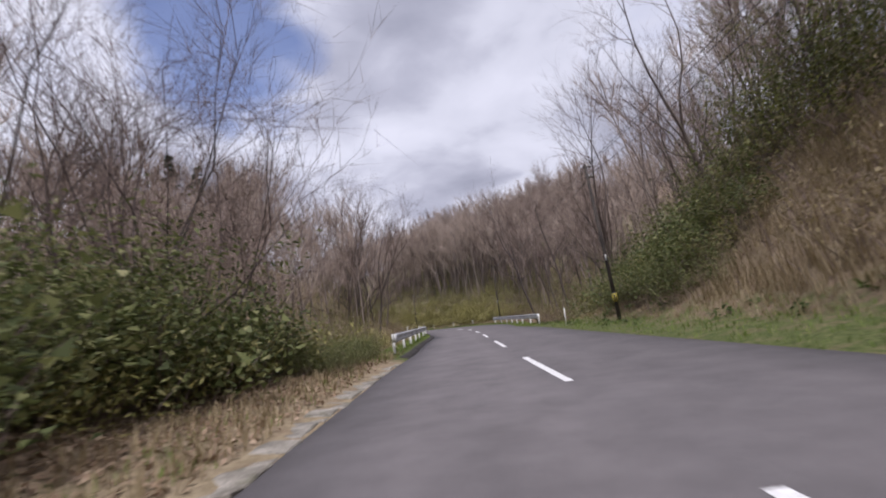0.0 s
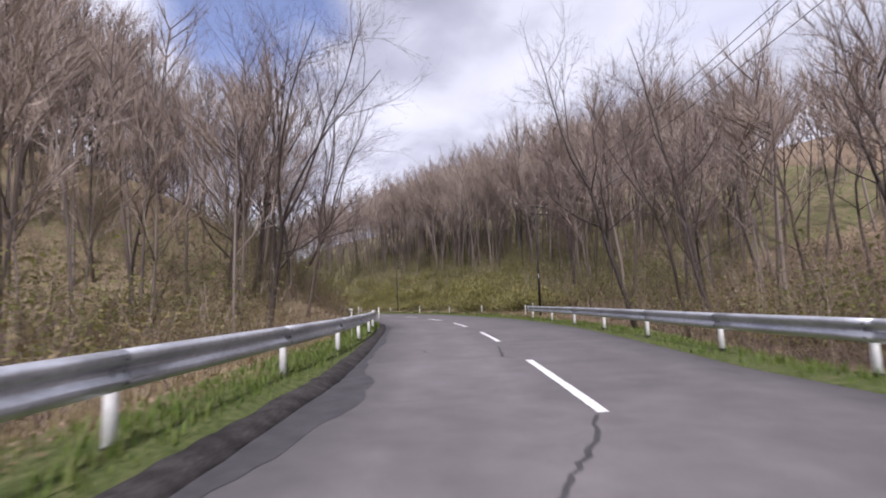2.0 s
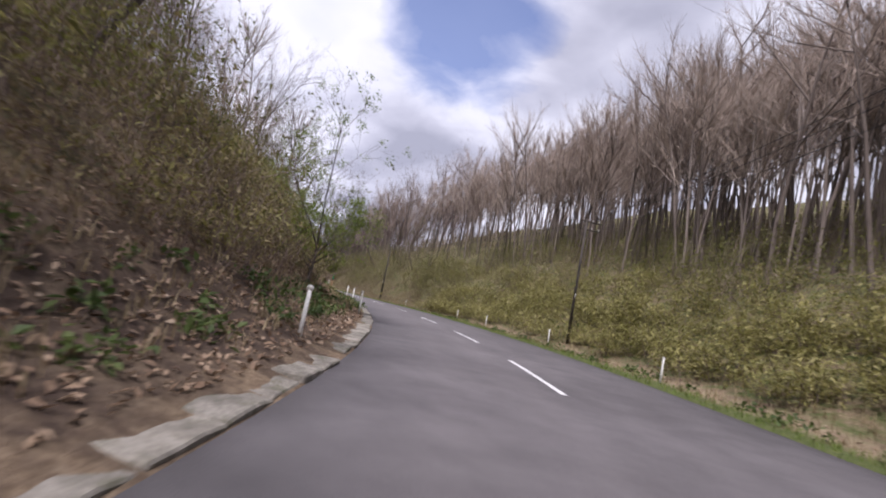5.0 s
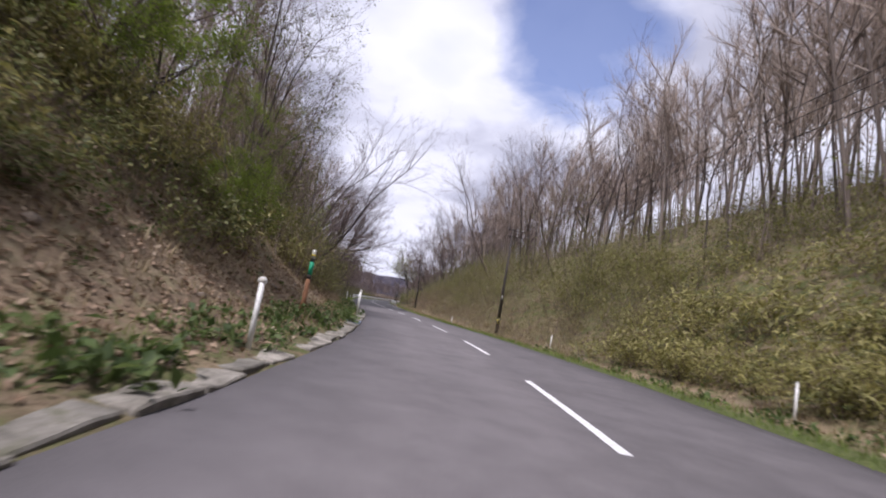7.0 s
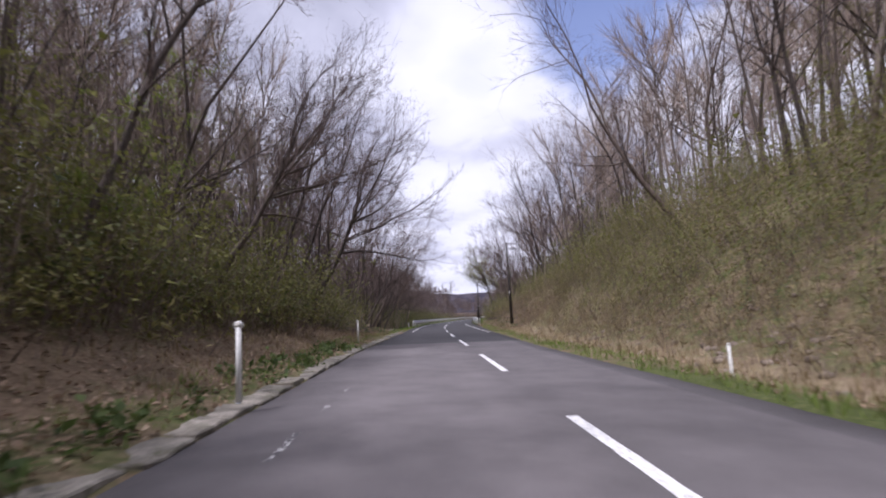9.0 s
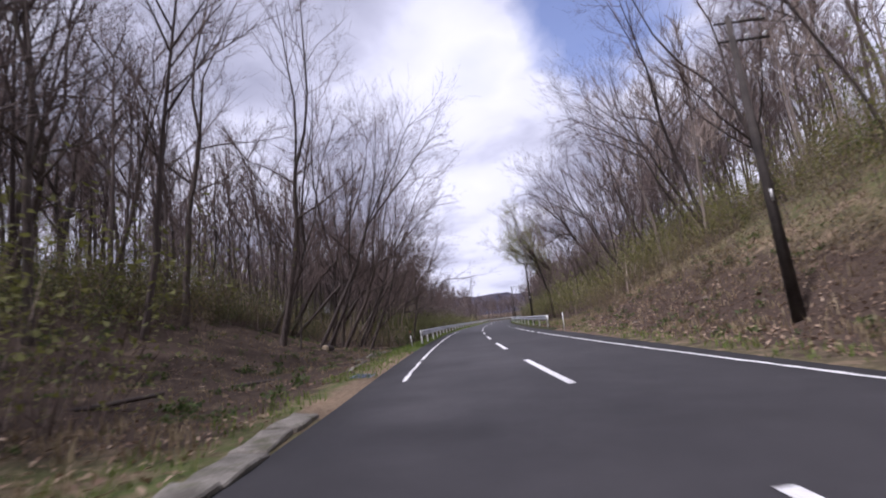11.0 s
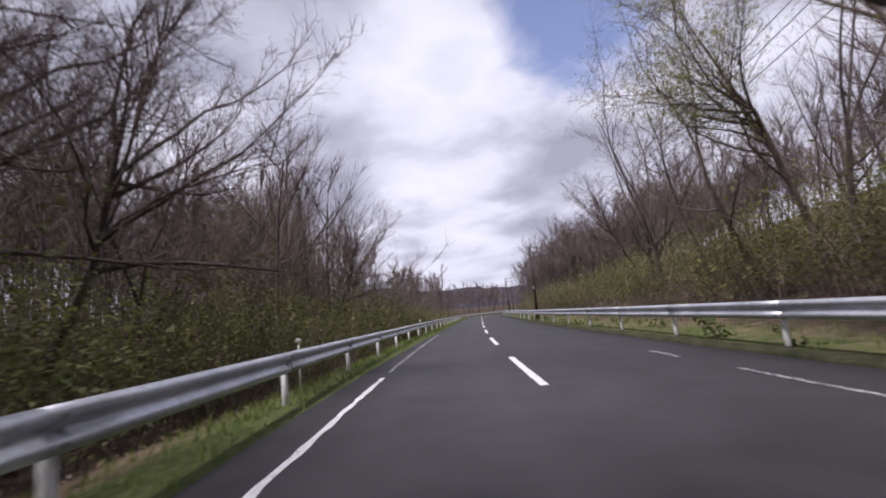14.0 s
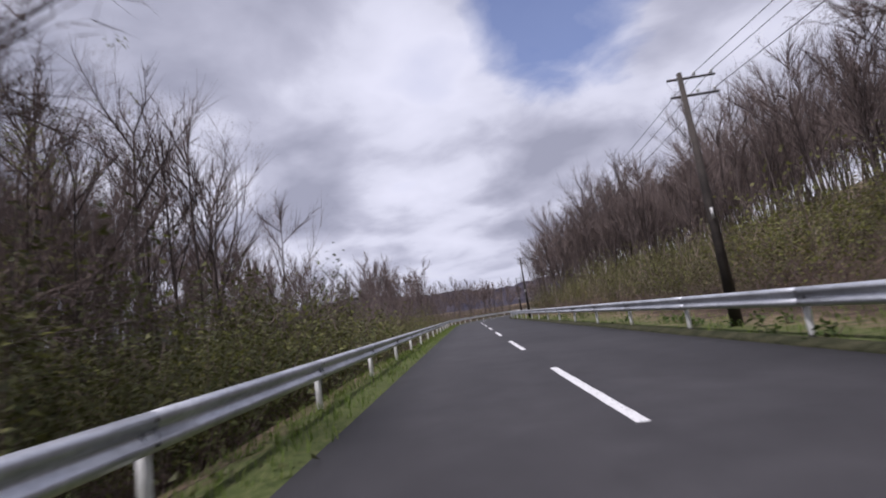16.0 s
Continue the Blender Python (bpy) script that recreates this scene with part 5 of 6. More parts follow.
    while n < 115:
        s = rng.uniform(-25, 330)
        side = rng.choice((-1, 1))
        e = float(edge(s, side))
        d = 3.5 + 22 * rng.random() ** 1.3
        if side < 0 and s < 8 and d < 7 or side > 0 and s < 28 and d < 8:
            continue
        if side > 0 and 62 < s < 176 and d < 9.5 + (3 if s < 130 else 0):
            continue
        if side < 0 and 60 < s < 132 and d < 5 or side < 0 and 86 < s < 126 and d < 16 or side < 0 and 10 < s < 48 and d < 26:
            continue
        if side < 0 and 180 < s < 216 and d < 13 or side > 0 and 183 < s < 208 and d < 14:
            continue
        if side < 0 and s > 270 and d < 14 or side > 0 and s > 205 and d < 5.5 or side > 0 and s > 250 and d < 24 or side < 0 and s > 226 and d < 9:
            continue
        if not free(s, side * (e + d), 2.2):
            continue
        inward = (20 if 135 < s < 210 else 10) * max(0, 1 - d / 15) + rng.uniform(-3, 4)
        plant(rng.choice(KINDS[:6]), s, side * (e + d), rng.uniform(0.78, 1.15) * (0.82 if side > 0 and s > 200 else 1.0), rng.uniform(0, 360), tilt=inward)
        n += 1


plant_trees()
for ob in (*KINDS, *ARCHED, *FANNED, BUDDING, GREENTREE, OLIVETREE, CLUMP):
    if ob.name not in USED:
        plant(ob, 330, 30, 1.0, 0)


# ---- woods behind, one mass ----
def far_kind(seed, high, thick, limbs=9, twigs=38):
    """A light tree for the woods behind: a slim trunk, rising limbs, a round crown of fine twigs. Returns its wood and its twigs."""
    rng = random.Random(seed)
    out, fine = ([], []), ([], [])
    trunk, tr = limb(Vector((0, 0, -0.5)), Vector((rng.gauss(0, 0.05), rng.gauss(0, 0.05), 1)), high * 0.80, high * 0.0075, 4, rng, 0.045, 0.02, 0.25)
    tube(out, trunk, tr, 4)
    low = rng.uniform(0.36, 0.5)
    for k in range(limbs):
        u = 1.0 if k < 2 else low + (0.97 - low) * rng.random()
        p, w = along(trunk, u)
        length = high * (0.44 * (1 - u) + 0.20) * rng.uniform(0.85, 1.12)
        pts, rad = limb(p, turned(w, rng.uniform(0.4, 0.95) if k > 1 else rng.uniform(0.15, 0.5), rng), length, high * 0.0030, 2, rng, 0.12, 0.16, 0.0)
        rad[1] = high * 0.0018
        tube(out, pts, rad, 3)
        for j in range(twigs):
            a, aw = along(pts, rng.uniform(0.2, 1.0) if j > 6 else rng.uniform(0.15, 0.6))
            w = (turned(aw, rng.uniform(0.25, 0.85), rng) + Vector((0, 0, 0.25))).normalized()
            reach = length * (rng.uniform(0.2, 0.5) if j > 6 else rng.uniform(0.45, 0.7))
            sliver(fine, a, a + w * reach, thick * (1.0 if j > 6 else 1.5), rng)
    return [(np.array(a), np.array(b)) for a, b in (out, fine)]


def scatter(kinds, spots, rng):
    """Many copies of light shapes in one mesh: spots are x, y, z, scale, turn, tilt."""
    vs, ts, n = [], [], 0
    pick = rng.integers(0, len(kinds), len(spots))
    for k, (V, T) in enumerate(kinds):
        sel = spots[pick == k]
        if not len(sel):
            continue
        c, s = np.cos(sel[:, 4]), np.sin(sel[:, 4])
        X = V[None, :, 0] * c[:, None] - V[None, :, 1] * s[:, None]
        Y = V[None, :, 0] * s[:, None] + V[None, :, 1] * c[:, None]
        Z = np.repeat(V[None, :, 2], len(sel), 0)
        X = X + Z * sel[:, 5:6]
        P = np.stack([X, Y, Z], 2) * sel[:, 3, None, None] + sel[:, None, :3]
        vs.append(P.reshape(-1, 3))
        ts.append((T[None] + (np.arange(len(sel)) * len(V))[:, None, None]).reshape(-1, 3) + n)
        n += len(sel) * len(V)
    return np.concatenate(vs), np.concatenate(ts)


def land_spots(count, s_range, d_range, rng, keep, scale=(0.8, 1.2), power=1.0, sides=(-1, 1), lean=0.06):
    """Random places beside the road: rows for scatter()."""
    s = rng.uniform(*s_range, count)
    side = rng.choice(sides, count)
    d = d_range[0] + (d_range[1] - d_range[0]) * rng.random(count) ** power
    ok = keep(s, side, d)
    s, side, d = s[ok], side[ok], d[ok]
    e = np.where(side < 0, edge(s, -1), edge(s, 1))
    o = side * (e + d)
    x, y = at_road(s, o)
    z = land(s, o)
    n = len(s)
    return np.stack([x, y, z, rng.uniform(*scale, n), rng.uniform(0, 6.28, n), rng.normal(0, lean, n)], 1)


def woods_keep(s, side, d):
    ok = np.ones(len(s), bool)
    ok &= ~((side > 0) & (s > 62) & (s < 178) & (d < 11))
    ok &= ~((side > 0) & (s < 28) & (d < 9))
    ok &= ~((side > 0) & (s >= 28) & (s < 60) & (d < 8))
    ok &= ~((side < 0) & (s > 60) & (s < 132) & (d < 6))
    ok &= ~((side < 0) & (s > 262) & (s < 290) & (d < 11))
    ok &= ~((side < 0) & (s >= 290) & (d < 32))
    ok &= ~((side > 0) & (s > 210) & (d < np.interp(s, [210, 235, 250, 265, 280, 300, 320], [9, 12, 23, 23, 20, 11, 5])))
    ok &= ~((side < 0) & (s > 84) & (s < 126) & (d < 17))
    ok &= ~((side < 0) & (s > 8) & (s < 46) & (d < np.interp(s, [8, 24, 34, 46], [32, 26, 13, 9])))
    ok &= ~((side < 0) & (s > 183) & (s < 224) & (d < 9))
    ok &= ~((side < 0) & (s < 8) & (d < 9))
    gaps = np.sin(s * 12.99 + d * 78.2) * 437.5 % 1
    ok &= ~((side < 0) & (s > 26) & (s < 64) & (d < 34) & (gaps < 0.15))
    ok &= ~((side < 0) & (s > 190) & (s < 246) & (d < 44) & (gaps < np.where(s < 212, 0.45, 0.6)))
    ok &= ~((side > 0) & (s > 138) & (s < 182) & (d < 30) & (gaps < 0.4))
    ok &= ~((side > 0) & (s >= 182) & (s < 218) & (d < 36) & (gaps < 0.55))
    ok &= ~((side > 0) & (s > 36) & (s < 76) & (d < 30) & (gaps < 0.15))
    return ok


def cloud_shaded(s, side, d):
    """Where the woods get colours with cloud shade put in: beyond the cutting, first on the low side of the road."""
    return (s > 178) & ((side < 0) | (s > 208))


def stand(count, s_range, d_range, scale, sides, dark):
    rows = land_spots(count, s_range, d_range, rng_np, lambda s, q, d: woods_keep(s, q, d) & (cloud_shaded(s, q, d) == dark), scale, 1.0, sides)
    s, o = to_road(rows[:, 0], rows[:, 1])
    rows[:, 3] *= np.where((o > 0) & (s > 258), 0.86, 1.0)
    return rows


rng_np = np.random.default_rng(3)
MID = [far_kind(40 + k, 14.5 + 0.8 * k, 0.015) for k in range(7)]
FAR = [far_kind(50 + k, 14.5 + 0.8 * k, 0.028, 8, 28) for k in range(6)]
BOTH = (-1, 1)
# the same woods twice: sunlit colours, then colours darkened for cloud shade
for dark, trunk_mat, bark_mat, label in ((False, M_TRUNKS, M_WOODS, "dense bare woods with tan-grey twigs covering the hillsides"), (True, M_SHADETRUNKS, M_SHADEWOODS, "purple-grey bare woods past the cutting, cloud shade put in their colour")):
    close = [stand(1250, (-20, 360), (7, 26), (0.75, 1.12), BOTH, dark)]
    if dark:
        close += [stand(380, (180, 300), (16, 54), (0.7, 1.0), (-1,), True), stand(420, (266, 350), (5, 30), (0.6, 0.82), (1,), True), land_spots(420, (284, 350), (5, 44), rng_np, lambda s, q, d: d > 0, (0.26, 0.42), 1.0, (-1,)), land_spots(120, (262, 300), (12, 34), rng_np, lambda s, q, d: d > 0, (0.3, 0.5), 1.0, (-1,))]
    else:
        close += [stand(360, (66, 132), (13, 36), (0.8, 1.12), (1,), False)]
    groups = [(MID, np.concatenate(close)), (FAR, stand(1250, (-30, 390), (23, 54), (0.8, 1.15), BOTH, dark))]
    if dark:
        groups.append((FAR, land_spots(420, (335, 428), (4, 54), rng_np, lambda s, q, d: d > 0, (0.4, 0.7))))
    mass = tagged(new("woods"), label, "woods", kind="stuff")
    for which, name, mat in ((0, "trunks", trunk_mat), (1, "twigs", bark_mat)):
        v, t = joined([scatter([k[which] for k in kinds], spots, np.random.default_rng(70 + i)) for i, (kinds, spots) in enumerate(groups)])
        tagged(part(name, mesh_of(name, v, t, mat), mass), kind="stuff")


def conifer(seed):
    rng = random.Random(seed)
    out = ([], [])
    trunk, tr = limb(Vector((0, 0, -0.5)), Vector((0, 0, 1)), 13, 0.16, 4, rng, 0.01, 0.0, 0.1)
    tube(out, trunk, tr, 6)
    needles = []
    for k in range(70):
        u = rng.uniform(0.18, 0.99)
        p, w = along(trunk, u)
        a = rng.uniform(0, 6.28)
        l = 2.9 * (1.02 - u) * rng.uniform(0.7, 1.1)
        q = p + Vector((math.cos(a) * l, math.sin(a) * l, -0.25 * l))
        tube(out, [p, q], [0.03, 0.0], 3)
        for j in range(16):
            needles.append((p.lerp(q, rng.uniform(0.2, 1)), Vector((math.cos(a + rng.gauss(0, 0.9)), math.sin(a + rng.gauss(0, 0.9)), -0.2))))
    return out, leaf_soup(needles, 0.5, rng, 0.2, 0.4)


def build_conifers():
    wood, needles = conifer(5)
    first = tagged(new("conifer"), "dark green conifer among bare trees", "tree", "conifers on the hill")
    part("trunk", mesh_of("trunk", *wood, M_BARK), first)
    part("crown", mesh_of("crown", *needles, M_CONIFER), first, "dark needle crown")
    for k, (s, o, sc) in enumerate(((112, -36, 1.15), (104, -38, 1.0), (75, -34, 1.05), (68, -37, 1.1), (80, -30, 0.9))):
        m = Matrix.Translation(spot(s, o, 0.2)) @ pose(0, 0, 0, 0, 0, 70 * k) @ Matrix.Scale(sc, 4)
        if k == 0:
            first.matrix_world = m
        else:
            copy_thing(first, m)


build_conifers()

# ---- undergrowth ----
def bush_kind(seed, high, wide, stems, leaves, size, slim, droop, small=False, loose=1.0):
    """A bush as a light shape: (stems), (leaves)."""
    rng = random.Random(seed)
    wood, spots = ([], []), []
    for k in range(stems):
        a = rng.uniform(0, 6.28)
        w = Vector((math.cos(a) * rng.uniform(0.1, 0.7), math.sin(a) * rng.uniform(0.1, 0.7), 1)).normalized()
        p = Vector((math.cos(a), math.sin(a), 0)) * wide * 0.35 * rng.random()
        pts, rad = limb(p - Vector((0, 0, 0.15)), w, high * rng.uniform(0.6, 1.1), 0.011, 2, rng, 0.16, -0.02, 0.0)
        sliver(wood, pts[0], pts[1].lerp(pts[2], 0.2), 0.012, rng)
        sliver(wood, pts[1], pts[2], 0.009, rng)
        for j in range(leaves):
            q, qw = along(pts, rng.uniform(0.3, 1.0))
            spots.append((q + Vector((rng.gauss(0, 0.11), rng.gauss(0, 0.11), rng.gauss(0, 0.10))) * min(wide, 2.0) * loose, turned(qw, rng.uniform(0.5, 1.4), rng)))
    lv = leaf_soup(spots, size, rng, droop, slim, small)
    return (np.array(wood[0]), np.array(wood[1])), (np.array(lv[0]), np.array(lv[1]))


def thicket(name, label, spots, kinds, leaf_mat, seed):
    """Bushes that nobody could count: one mass with stems and leaves."""
    ob = tagged(new(name), label, "undergrowth", kind="stuff")
    v, t = scatter([k[0] for k in kinds], spots, np.random.default_rng(seed))
    tagged(part("stems", mesh_of("stems", v, t, M_TWIG), ob), kind="stuff")
    v, t = scatter([k[1] for k in kinds], spots, np.random.default_rng(seed))
    tagged(part("leaves", mesh_of("leaves", v, t, leaf_mat), ob), kind="stuff")
    return ob


def off_floor(s, q, d):
    """Keeps the open leaf-covered floor before the drop free of brush."""
    return ~((q < 0) & (s > 181) & (s < 207) & (d < 10))


def patches(list_of, rng, scale=(0.7, 1.3), keep=lambda s, q, d: np.ones(len(s), bool)):
    """Rows for scatter() from (count, s0, s1, d0, d1, side)."""
    rows = []
    for count, s0, s1, d0, d1, side in list_of:
        rows.append(land_spots(count, (s0, s1), (d0, d1), rng, keep, scale, 1.0, (side,), 0.1))
    return np.concatenate(rows)


R1 = np.random.default_rng(21)
R6 = np.random.default_rng(61)
SASA = [bush_kind(60 + k, 1.45, 1.7, 9, 28, 0.205, 0.26, 0.5, True) for k in range(5)]
EVER = [bush_kind(70 + k, 2.0, 2.0, 9, 34, 0.15, 0.75, 0.3, True) for k in range(5)]
EVERBIG = [bush_kind(110 + k, 3.4, 2.8, 13, 52, 0.135, 0.45, 0.3) for k in range(4)]
HAZE = [bush_kind(80 + k, 3.6, 2.5, 9, 22, 0.13, 0.6, 0.2, True) for k in range(5)]
BRUSH = [bush_kind(85 + k, 2.4, 2.9, 12, 14, 0.125, 0.4, 0.2, True) for k in range(5)]
FUZZ = [bush_kind(120 + k, 3.0, 2.6, 10, 42, 0.075, 0.6, 0.2, True, 1.1) for k in range(4)]
TALL = [bush_kind(95 + k, 4.4, 3.2, 10, 96, 0.10, 0.65, 0.3, True, 0.6) for k in range(5)]
HERB = [bush_kind(99 + k, 0.35, 0.6, 5, 5, 0.15, 0.6, 0.1) for k in range(4)]
thicket("bamboo_grass", "yellow-green bamboo grass thicket on the bank",
        np.concatenate([patches([(70, 61, 84, 2.8, 7, 1), (60, 84, 125, 3.5, 9, 1)], R1, (1.25, 1.7)), patches([(330, 64, 128, 2.8, 7, 1), (250, 66, 142, 6, 12, 1), (14, 128, 150, 7, 13, 1), (30, 8, 24, 4, 9, 1), (40, 58, 96, 3.0, 9, -1), (190, 94, 122, 3.4, 11, -1), (16, 126, 137, 3.6, 7, -1), (10, 10, 26, 2.0, 4, -1), (50, 130, 165, 3, 7, -1), (60, -26, 9, 2.6, 4.5, -1)], R1)]),
        SASA, M_SASA, 31)
thicket("evergreen_bushes", "dark evergreen bushes crowding the roadside",
        patches([(200, -26, 8, 2.9, 7, -1), (36, 9, 20, 3.0, 7, 1), (24, -14, 8, 9, 13, 1), (40, 134, 176, 3.6, 8.0, -1), (20, 12, 30, 4, 9, 1), (70, 222, 300, 2.8, 10, -1)], R1, (0.8, 1.4)),
        EVER, M_BUSH, 32)
thicket("tall_evergreen_bushes", "tall leafy evergreen bushes beside the road",
        np.concatenate([patches([(34, -8, 5, 3.9, 7, -1), (22, 14, 28, 7, 13, 1)], R1, (0.75, 1.15)), patches([(12, -2, 3.5, 4.4, 7, -1), (14, 3, 15, 8, 13, 1)], R6, (1.0, 1.35)), patches([(24, 9.0, 17, 2.6, 6.5, 1), (14, 17, 24, 3.0, 6, 1)], R6, (0.45, 0.85)), patches([(64, 5.5, 12.5, 1.2, 3.0, -1)], R6, (0.24, 0.4))]), EVERBIG, M_BUSH, 38)
thicket("budding_shrubs", "airy shrubs with yellow-green buds under the trees",
        np.concatenate([patches([(24, 10, 32, 4, 12, -1), (130, 20, 60, 6, 20, -1), (110, 28, 66, 5, 16, 1), (260, 64, 140, 7, 18, 1), (90, 128, 182, 5.5, 12, 1), (110, 60, 92, 4.0, 13, -1), (30, 96, 132, 6, 14, -1), (340, 128, 180, 3.2, 11, -1), (60, 176, 208, 6, 14, 1), (190, 202, 250, 3.5, 14, 1), (210, 250, 330, 4, 17, 1), (60, 182, 216, 10, 18, -1)], R1, keep=off_floor), patches([(260, 224, 280, 3.2, 13, -1), (90, 280, 330, 2.8, 14, -1), (40, -25, 10, 6, 14, -1), (80, -20, 25, 6, 16, 1)], R1)]),
        HAZE, M_HAZE, 33)
thicket("tall_thicket", "dark tall thicket crowding the drop behind the guardrail",
        patches([(130, 226, 276, 2.8, 9, -1), (40, 262, 296, 4, 11, -1), (36, 222, 256, 8, 14, -1), (10, 128, 176, 6, 12, -1), (52, -18, 18, 7.5, 14, 1)], R1, (0.7, 1.2)),
        TALL, M_DIMOLIVE, 35)
thicket("dark_thicket", "dark olive thicket below the guardrail",
        patches([(64, 224, 266, 7, 20, -1)], R1, (0.9, 1.4)), TALL, M_DIMOLIVE, 39)
thicket("low_thicket", "low olive thicket beyond the guardrails",
        patches([(130, 270, 400, 3.0, 16, -1), (260, 236, 330, 3.5, 24, 1), (90, 330, 400, 3, 16, 1)], R1, (0.45, 0.8)), TALL, M_DIMOLIVE, 36)
thicket("brushwood", "tangled olive-brown brushwood over the wooded slopes",
        np.concatenate([patches([(430, -10, 66, 6, 36, -1), (560, 24, 70, 4, 30, 1), (120, 18, 58, 3, 12, -1), (560, 64, 200, 8, 34, 1), (40, 130, 180, 5, 9, 1), (60, 60, 96, 2.8, 9, -1), (330, 60, 180, 9, 32, -1), (140, 194, 228, 6.5, 18, -1), (40, 228, 262, 6, 20, -1), (300, 180, 320, 9, 36, -1)], R1, keep=off_floor), patches([(560, 200, 330, 4.0, 28, 1), (300, 276, 425, 3, 30, -1), (160, 330, 425, 3, 26, 1), (60, -16, 8, 3.4, 8, 1), (60, 8, 26, 6, 14, 1), (90, 128, 150, 3.5, 9, -1), (200, 62, 150, 14, 40, 1)], R1)]),
        BRUSH, M_BRUSH, 34)
thicket("roadside_herbs", "low green broad-leaved plants at the foot of the bank",
        patches([(170, 94, 136, 0.4, 1.7, -1), (34, 97, 107, 0.4, 3.0, -1), (130, 60, 94, 1.2, 3.0, -1), (50, 134, 160, 0.4, 1.4, -1), (40, -10, 30, 0.4, 3.0, 1), (120, 64, 130, 0.8, 2.0, 1), (60, 220, 300, 0.4, 2.0, 1)], R1),
        HERB, M_HERB, 37)

R5 = np.random.default_rng(51)
thicket("hillside_brush", "olive brush, darkened for shade, in front of the woods beyond the guardrails",
        patches([(430, 240, 340, 3.2, 24, 1), (220, 256, 330, 20, 42, 1), (120, 214, 244, 4.5, 14, 1), (240, 262, 340, 3.0, 26, -1), (70, 224, 262, 9, 20, -1), (110, 194, 230, 10.5, 26, -1), (160, 204, 240, 14, 44, -1), (80, 190, 211, 8.8, 16, -1)], R5, (0.55, 0.95)), HAZE, M_DIMOLIVE, 44)
thicket("guardrail_scrub", "fine olive-brown scrub pressing against the guardrail",
        patches([(210, 224, 290, 2.6, 10, -1), (90, 290, 330, 2.6, 10, -1)], R5, (0.5, 1.0)), FUZZ, M_DIMOLIVE, 47)
thicket("bank_haze", "soft yellow-green haze of opening buds over the cut bank",
        patches([(120, 126, 180, 3.8, 8, 1), (150, 126, 180, 5.5, 13, 1), (60, 178, 214, 6, 14, 1), (130, 62, 128, 9, 22, 1), (60, 20, 60, 7, 18, -1), (50, 28, 62, 6, 14, 1)], R5, (0.7, 1.1)), FUZZ, M_HAZE, 45)

thicket("bank_scrub", "sparse olive scrub clinging to the bare earth bank",
        patches([(330, 124, 182, 2.4, 7.0, 1), (60, 132, 176, 1.6, 3.4, 1)], R5, (0.28, 0.66)), FUZZ, M_BRUSH, 46)


def build_stones():
    """Loose stones and clods on the bare bank."""
    rng = random.Random(33)
    shapes = []
    for k in range(5):
        bm = bmesh.new()
        bmesh.ops.create_icosphere(bm, subdivisions=1, radius=1.0)
        for v in bm.verts:
            v.co = Vector((v.co.x * rng.uniform(0.7, 1.25), v.co.y * rng.uniform(0.6, 1.0), v.co.z * rng.uniform(0.45, 0.8)))
        bm.verts.index_update()
        shapes.append((np.array([v.co[:] for v in bm.verts]), np.array([[v.index for v in f.verts] for f in bm.faces])))
        bm.free()
    spots = patches([(420, 126, 172, 1.6, 6.0, 1), (60, 96, 130, 1.0, 4.0, -1), (14, 178, 206, 1.0, 4.0, 1)], R5, (0.04, 0.17))
    v, t = scatter(shapes, spots, R5)
    return tagged(new("bank_stones", mesh_of("bank_stones", v, t, M_STONE)), "loose brown stones and clods on the cut banks", "stones", kind="stuff")


build_stones()

R3 = np.random.default_rng(77)
thicket("bank_brush", "olive-brown brush hanging over the cut banks",
        patches([(150, 94, 122, 4.0, 12, -1), (110, 62, 94, 2.6, 6, -1), (100, 44, 64, 1.6, 9, -1), (16, 136, 170, 2.5, 5, 1), (120, 180, 210, 9, 20, -1), (210, 176, 212, 4.6, 15, 1), (40, 184, 210, 2.8, 5, 1)], R3, (0.45, 0.85)), BRUSH, M_BRUSH, 41)
thicket("bank_evergreens", "dark evergreen shrubs on the steep cut bank",
        patches([(30, 94, 106, 4.2, 11, -1), (60, 107, 121, 3.6, 9, -1), (50, 178, 206, 8, 16, 1), (200, 182, 224, 10, 24, -1)], R3, (0.45, 0.85)), EVER, M_BUSH, 42)
thicket("bank_herbs", "small green plants scattered over the leaf litter",
        patches([(60, 92, 124, 2.5, 6, -1), (160, 178, 212, 0.8, 6, 1), (260, 176, 206, 1.5, 10, -1)], R3, (0.4, 0.9)), HERB, M_HERB, 43)


def sapling(seed):
    rng = random.Random(seed)
    out = ([], [])
    for k in range(5):
        p = Vector((rng.uniform(-0.5, 0.5), rng.uniform(-0.5, 0.5), -0.2))
        pts, rad = limb(p, Vector((rng.gauss(0, 0.16), rng.gauss(0, 0.16), 1)), rng.uniform(1.6, 4.2), 0.018, 2, rng, 0.08, 0.02, 0.0)
        sliver(out, pts[0], pts[1].lerp(pts[2], 0.15), 0.018, rng)
        sliver(out, pts[1], pts[2], 0.013, rng)
        for j in range(4):
            a, aw = along(pts, rng.uniform(0.4, 0.95))
            q, _ = limb(a, turned(aw, rng.uniform(0.4, 0.8), rng), rng.uniform(0.4, 1.0), 0.006, 1, rng, 0.1, 0.05, 0.0)
            sliver(out, q[0], q[1], 0.008, rng)
    return np.array(out[0]), np.array(out[1])


